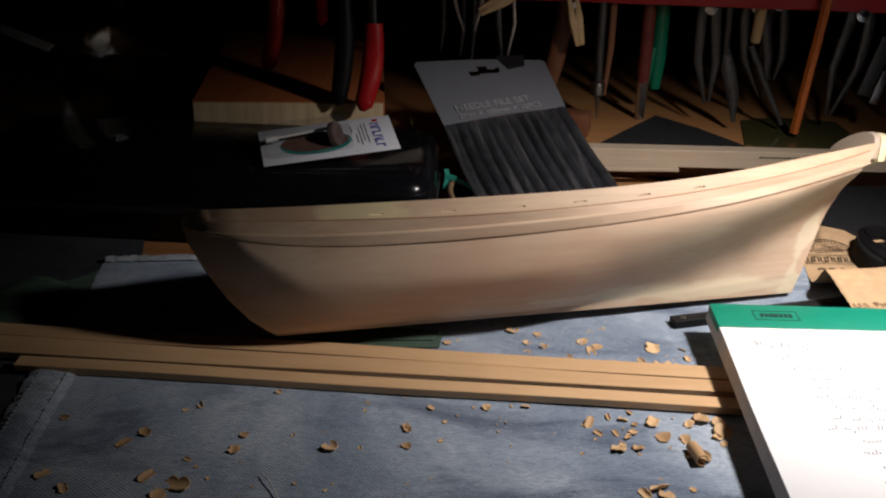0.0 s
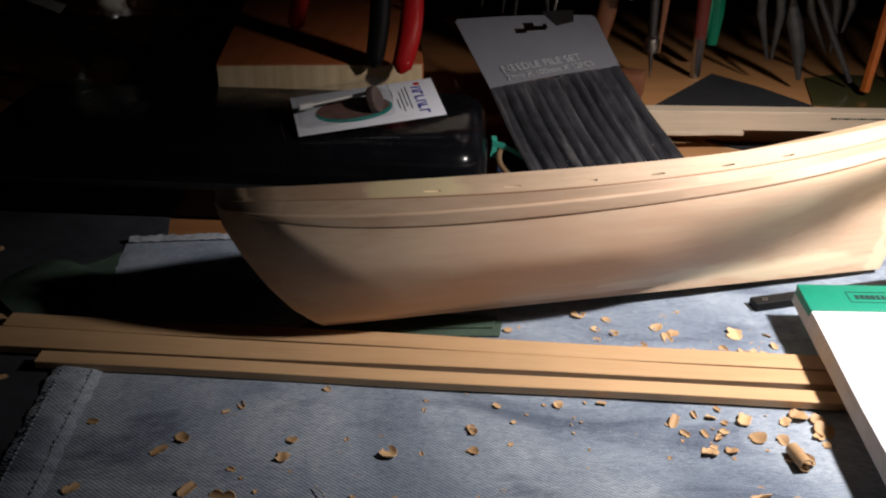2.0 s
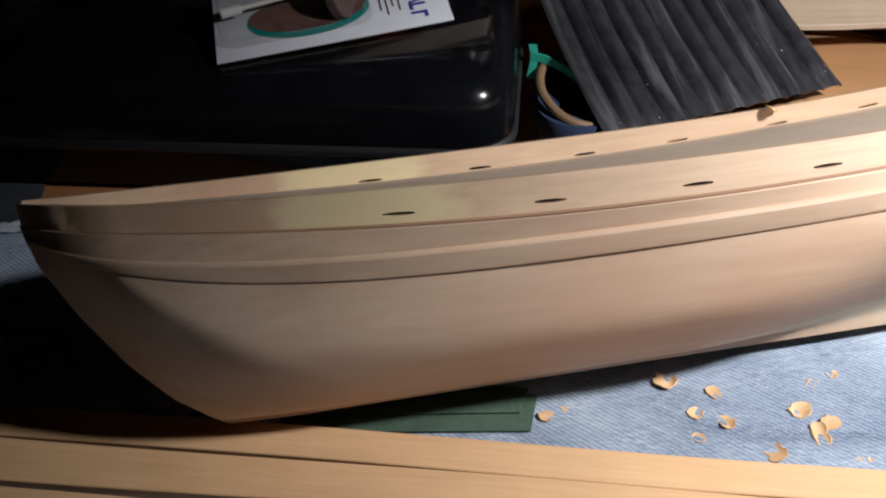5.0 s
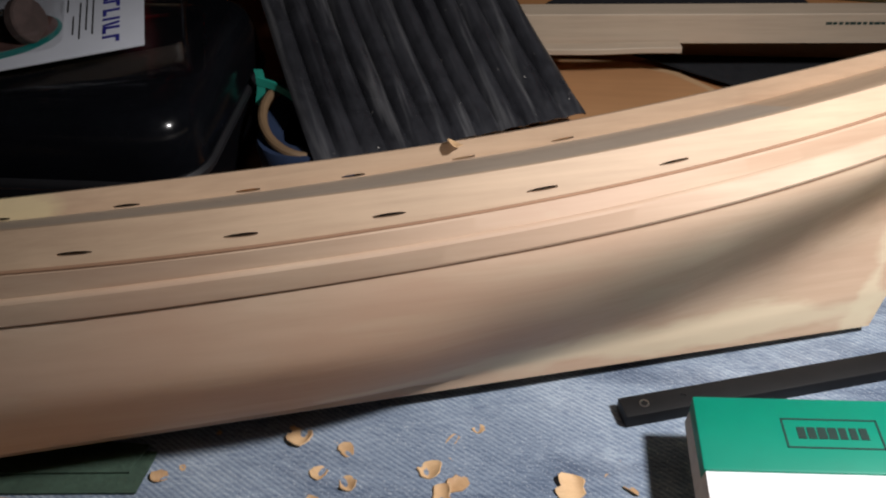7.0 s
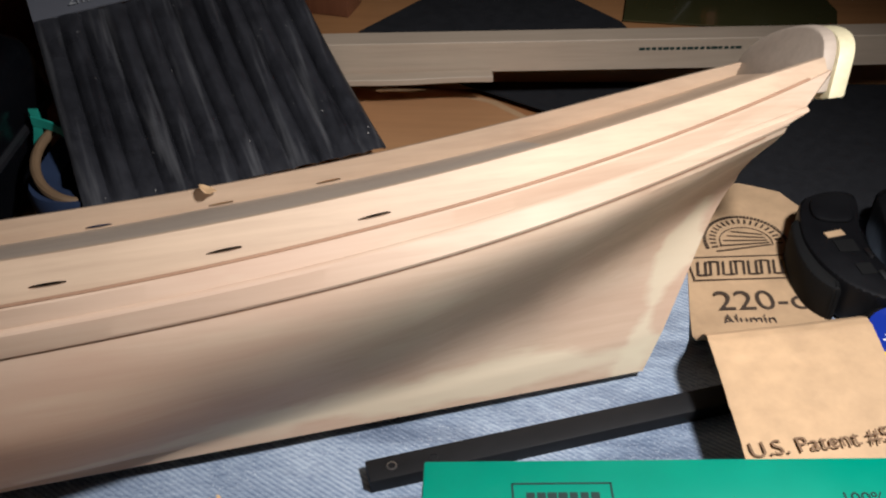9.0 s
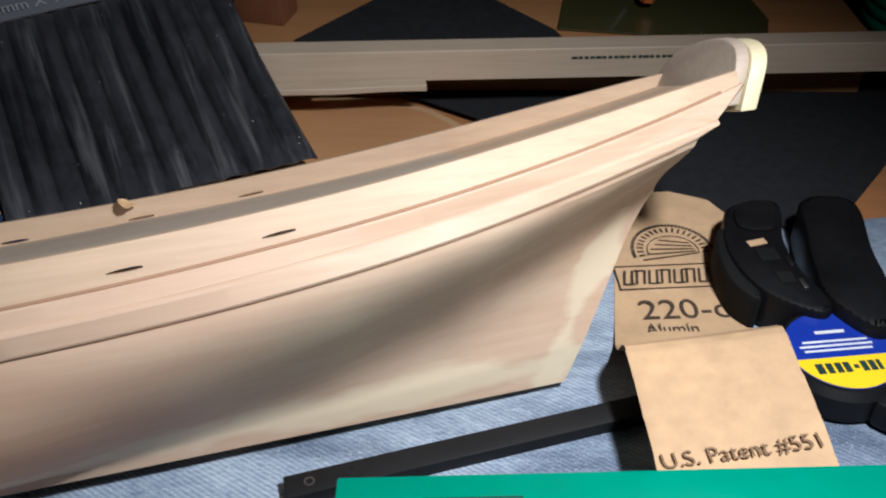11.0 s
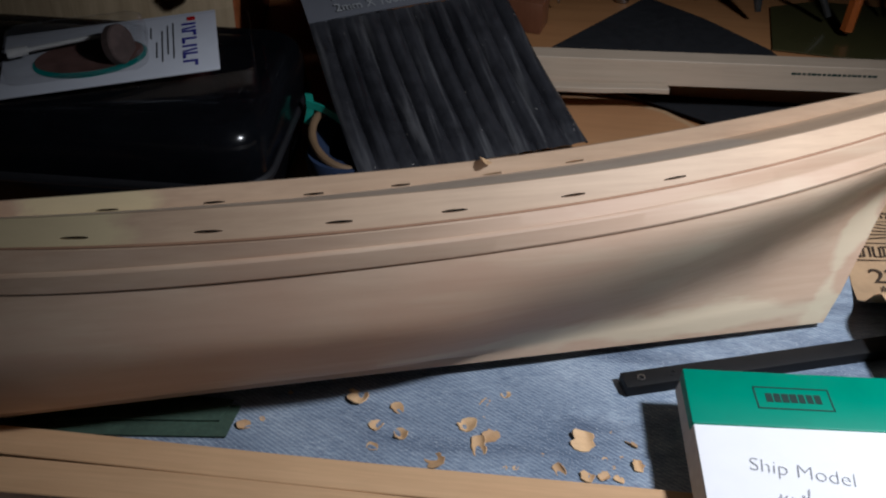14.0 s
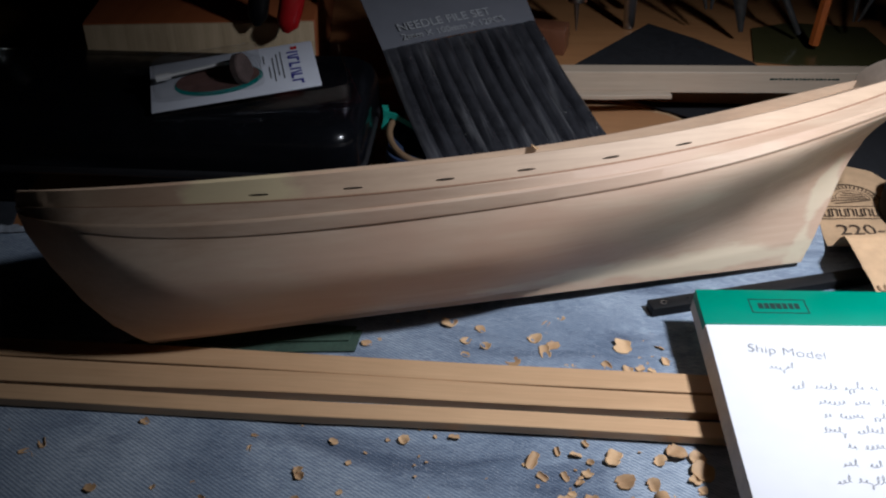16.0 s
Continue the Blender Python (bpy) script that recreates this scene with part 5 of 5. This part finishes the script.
br = tool("brush", "maroon brush with chalky lower end", "brush")
part("handle", tube([(0.1850, 0.932, 0.190), (0.1880, 0.936, 0.115), (0.1890, 0.937, 0.080)], [0.0060, 0.0066, 0.0060], 14, 0.6), M_MAROON, br)
part("ferrule", tube([(0.1890, 0.937, 0.082), (0.1905, 0.942, 0.0400)], [0.0062, 0.0048], 14, 0.6), M_CHROME, br, "scuffed pale metal ferrule")
kn = tool("green_marker", "slim green plastic marker with clip", "marker")
part("barrel", tube([(0.2010, 0.950, 0.195), (0.2040, 0.952, 0.100), (0.2045, 0.952, 0.070)], [0.0075, 0.0080, 0.0050], 14, 0.7), M_GREENPAINT, kn)
part("clip", box(0.004, 0.003, 0.040, 0.001, at=pose(0.196, 0.944, 0.095, 0, 4, 0)), M_GREENPAINT, kn)


def pliers(x, y, ztip, spread, lean, label):
    p = tool("steel_pliers", label, "pliers")
    for s in (-1, 1):
        pts = [(x + s * 0.004, y, 0.195), (x + s * (0.006 + spread), y - 0.002, 0.150), (x + s * (0.008 + spread) + lean * 0.4, y - 0.004, 0.110), (x + s * 0.002 + lean, y - 0.004, ztip)]
        part("jaw", tube(pts, [0.005, 0.0055, 0.0045, 0.0012], 10, 0.6), M_GREYTOOL, p)
    part("pivot", lathe([(0.002, -0.005), (0.006, -0.004), (0.006, 0.004), (0.002, 0.005)], 16, at=pose(x, y - 0.003, 0.162, 90, 0, 0)), M_CHROME, p)
    return p


pliers(0.243, 0.925, 0.066, 0.001, 0.010, "dark steel long-nosed pliers hanging points down")
d = tool("knurled_file", "rough grey steel file blade hanging down", "file")
part("tang", tube([(0.2590, 0.920, 0.190), (0.2640, 0.918, 0.118)], [0.0028, 0.0034], 8), M_GREYTOOL, d)
part("blade", tube([(0.2640, 0.918, 0.122), (0.2680, 0.916, 0.105), (0.2760, 0.914, 0.080), (0.2810, 0.912, 0.050)], [0.0034, 0.0072, 0.0064, 0.0020], 8, 0.35), M_GREYTOOL, d)
pliers(0.292, 0.940, 0.070, 0.004, 0.020, "bent-nosed dark steel pliers")
d = tool("long_scraper", "long thin steel scraper with wooden handle", "scraper")
part("blade", tube([(0.2905, 0.928, 0.125), (0.3080, 0.922, 0.090), (0.3310, 0.915, 0.048)], [0.0030, 0.0034, 0.0022], 8, 0.4), M_GREYTOOL, d)
part("handle", tube([(0.2960, 0.934, 0.195), (0.2940, 0.930, 0.128)], [0.0065, 0.0050], 14), M_PEG, d, "short wooden handle")
pliers(0.318, 0.955, 0.085, 0.002, 0.006, "slim dark steel pliers at the back")
d = tool("orange_stick", "orange lacquered wooden stick leaning on the rack", "stick")
part("shaft", tube([(0.3480, 0.900, 0.200), (0.3395, 0.898, 0.046)], [0.0048, 0.0046], 6), M_ORANGE, d)
pliers(0.388, 0.920, 0.060, 0.004, -0.012, "grey steel cutters hanging jaws down")
d = tool("steel_cutter", "bright-edged steel cutter hanging down", "cutter")
part("blade", box(0.014, 0.004, 0.060, 0.001, at=pose(0.412, 0.915, 0.112, 0, 12, 0)), M_GREYTOOL, d)
part("edge", box(0.008, 0.002, 0.034, 0.0006, at=pose(0.419, 0.911, 0.092, 0, 12, 0)), M_CHROME, d)
pliers(0.450, 0.930, 0.070, 0.003, 0.004, "dark steel pliers hanging jaws down")

# ---- glass jar in the dark corner ----
jar = thing("glass_jar", "empty clear glass jar standing in the dark corner", "jar", pose(-0.413, 0.965, 0))
part("glass", lathe([(0.002, 0.001), (0.070, 0.001), (0.078, 0.008), (0.080, 0.060), (0.080, 0.170), (0.070, 0.190), (0.060, 0.196), (0.060, 0.215), (0.057, 0.215), (0.057, 0.194), (0.067, 0.188), (0.077, 0.168), (0.077, 0.060), (0.075, 0.011), (0.068, 0.005), (0.002, 0.005)], 48), M_GLASS, jar)
d = thing("steel_ruler", "short steel rule lying against the jar", "ruler", pose(-0.425, 0.872, 0.118, 35, 12, -18))
part("blade", box(0.062, 0.010, 0.0010, 0.0003), M_BRIGHT, d)
part("stand", box(0.012, 0.010, 0.110, 0.001, at=pose(0, 0.010, -0.056)), M_BLACK, d)

# ---- the bench lamp, out of view ----
for (eye, aim, watts, cone), (bx, by) in zip(LAMPS, ((0.90, 0.35),)):
    dl = thing("bench_lamp", "black shaded bench lamp leaning over the work", "lamp", Matrix.Translation((bx, by, 0)))
    part("base", lathe([(0.002, 0.0), (0.085, 0.0), (0.085, 0.012), (0.030, 0.022), (0.002, 0.024)], 36), M_BLACK, dl)
    ex, ey = eye[0] - bx, eye[1] - by
    part("stem", tube([(0, 0, 0.02), (0.06, 0, 0.35), (0.0, 0, 0.62), (ex * 0.6, ey * 0.6, 0.76), (ex, ey, 0.64)], 0.008, 12), M_BLACK, dl)
    part("shade", lathe([(0.020, 0.075), (0.024, 0.075), (0.075, -0.020), (0.072, -0.020), (0.022, 0.070)], 36), M_BLACK, dl, "", Matrix.Translation((-bx, -by, 0)) @ look(eye, aim))

# ---- wood shavings ----
def shaving(seed, kind):
    r = random.Random(seed)
    bend, tw = r.uniform(0.15, 0.9), r.uniform(-0.5, 0.5)
    ragged = [r.uniform(0.75, 1.1) for _ in range(9)]
    off = [r.uniform(-0.07, 0.07) for _ in range(9)]
    wave = r.uniform(0.05, 0.16)

    def fn(u, v):
        i = min(7, int(v * 8))
        t = v * 8 - i
        w = ragged[i] + (ragged[i + 1] - ragged[i]) * t
        o = off[i] + (off[i + 1] - off[i]) * t
        if kind == "roll":
            a = u * 5.2
            rr = 0.20 + 0.03 * u
            return (rr * math.cos(a), v - 0.5, 0.22 + rr * math.sin(a))
        t = 2 * v - 1
        hw = max(0.07, (1 - abs(t) ** 2.6) ** 0.5) * w * 0.46
        x = (2 * u - 1) * hw + o
        y = t * 0.52 * (1 - 0.10 * math.cos(5 * x + tw))
        if kind == "curl":
            a = x * 2.3 + tw
            return (0.30 * math.sin(a), y, 0.30 * (1 - math.cos(a)) + 0.10 * y * y)
        cup = (0.45 + 0.7 * bend) * x * x + (0.15 + 0.35 * bend) * y * y
        return (x, y, cup + wave * 0.6 * math.sin(6 * x + 3 * y + tw) + tw * 0.25 * x * y)
    own = sheet(fn, 14 if kind == "roll" else 8, 10, 0.05)
    low = min(v.co.z for v in own.verts)
    for v in own.verts:
        v.co.z -= low
    me = bpy.data.meshes.new("wood_shaving")
    bmesh.ops.recalc_face_normals(own, faces=own.faces)
    own.to_mesh(me)
    own.free()
    return finish(me, M_CHIP, 50)


CHIPS = [shaving(k, "curl" if k % 3 == 2 else "flake") for k in range(15)]
ROLL = shaving(99, "roll")
MIDDLE = [(0.052, 0.559, 0.0085), (0.07, 0.555, 0.0065), (0.062, 0.544, 0.0058), (0.073, 0.54, 0.0077), (0.062, 0.532, 0.0047), (0.101, 0.548, 0.0071), (0.106, 0.537, 0.0115), (0.111, 0.543, 0.0077), (0.108, 0.562, 0.0066), (0.117, 0.568, 0.0047), (0.15, 0.544, 0.0102), (0.171, 0.545, 0.0065), (0.089, 0.527, 0.0088), (0.139, 0.527, 0.007), (0.122, 0.527, 0.0032), (0.151, 0.525, 0.0057), (0.158, 0.526, 0.0057), (0.164, 0.525, 0.0051), (0.172, 0.533, 0.0064), (0.006, 0.538, 0.0064), (0.013, 0.543, 0.0032)]
FRONT = [(0.098, 0.455, 0.0113), (0.102, 0.445, 0.0061), (0.11, 0.462, 0.0057), (0.124, 0.468, 0.0058), (0.119, 0.461, 0.0057), (0.113, 0.446, 0.0062), (0.124, 0.448, 0.0056), (0.126, 0.456, 0.0046), (0.138, 0.459, 0.0115), (0.142, 0.444, 0.009), (0.155, 0.443, 0.0073), (0.16, 0.459, 0.0069), (0.168, 0.464, 0.0093), (0.178, 0.461, 0.0088), (0.179, 0.452, 0.011), (0.175, 0.447, 0.0057), (0.12, 0.442, 0.005), (0.116, 0.435, 0.0044), (0.178, 0.441, 0.0045), (-0.014, 0.439, 0.0056), (-0.001, 0.462, 0.0052), (-0.042, 0.455, 0.0041), (-0.041, 0.464, 0.0035), (-0.099, 0.47, 0.0043), (0.059, 0.469, 0.0058), (-0.145, 0.452, 0.0081), (-0.151, 0.446, 0.0068)]
LEFT = [(-0.223, 0.432, 0.0068), (-0.17, 0.422, 0.0094), (-0.179, 0.412, 0.01), (-0.111, 0.425, 0.0063), (-0.113, 0.411, 0.0069), (-0.058, 0.418, 0.0103), (-0.041, 0.419, 0.0041), (-0.015, 0.442, 0.0056), (-0.013, 0.423, 0.0055), (-0.156, 0.384, 0.0102), (-0.137, 0.378, 0.0147), (-0.198, 0.371, 0.0089), (-0.214, 0.381, 0.0099), (-0.138, 0.4, 0.0048), (-0.145, 0.369, 0.008), (0.159, 0.426, 0.0141), (0.131, 0.398, 0.0115), (0.122, 0.391, 0.01), (0.135, 0.391, 0.008), (0.113, 0.43, 0.0084), (0.125, 0.432, 0.007), (0.151, 0.398, 0.0048), (0.034, 0.465, 0.0058)]
MATTED = [(-0.369, 0.577, 0.0056), (-0.362, 0.584, 0.0056), (-0.363, 0.618, 0.0068), (-0.291, 0.47, 0.0056), (-0.283, 0.401, 0.0052), (-0.318, 0.499, 0.005), (-0.264, 0.372, 0.0098)]
rng = random.Random(11)


def scatter(x, y, s, z, mesh=None, rz=None):
    ob = new("wood_shaving", mesh or rng.choice(CHIPS))
    k = s * rng.uniform(0.95, 1.2)
    ob.matrix_world = pose(x, y, z, rng.uniform(-12, 12), rng.uniform(-12, 12), rng.uniform(0, 360) if rz is None else rz) @ Matrix.Diagonal((k * rng.uniform(0.75, 1.1), k, k * rng.uniform(0.7, 1.0), 1))
    tagged(ob, "small curled pale wood shaving lying on the denim" if z > 0.002 else "small curled wood shaving lying on the dark mat", "wood shaving", "wood shavings")


for spots in (MIDDLE, FRONT, LEFT):
    for x, y, s in spots:
        scatter(x, y, s, 0.0030)
for x, y, s in MATTED:
    scatter(x, y, s, 0.0015)
scatter(0.159, 0.426, 0.0150, 0.0030, ROLL, 12)
scatter(0.146, 0.640, 0.0050, 0.0070, CHIPS[2])
# fine crumbs strewn over the cloth
for _ in range(70):
    x, y = rng.uniform(-0.20, 0.18), rng.uniform(0.37, 0.475)
    scatter(x, y, rng.uniform(0.0012, 0.0030), 0.0030)
for _ in range(26):
    scatter(rng.uniform(0.02, 0.18), rng.uniform(0.525, 0.57), rng.uniform(0.0010, 0.0026), 0.0030)
thread = tube([(-0.0080, 0.0090, 0.0012), (-0.0030, 0.0035, 0.0020), (0.0015, -0.0030, 0.0014), (0.0060, -0.0110, 0.0010)], 0.0004, 8, up=(0, 0, 1))
thread = part("loose_thread", thread, M_PAPER_EDGE)
thread.matrix_world = pose(-0.0845, 0.3810, 0.0036)
tagged(thread, "short pale loose thread lying on the denim", "thread")
bit = new("wood_shaving", CHIPS[4])
bit.matrix_world = HULL_AT @ pose(0.2400, 0.0515, 0.0850, 20, 30, 10) @ Matrix.Diagonal((0.007, 0.007, 0.006, 1))
tagged(bit, "small wood chip caught on the far bulwark rail", "wood shaving", "wood shavings")
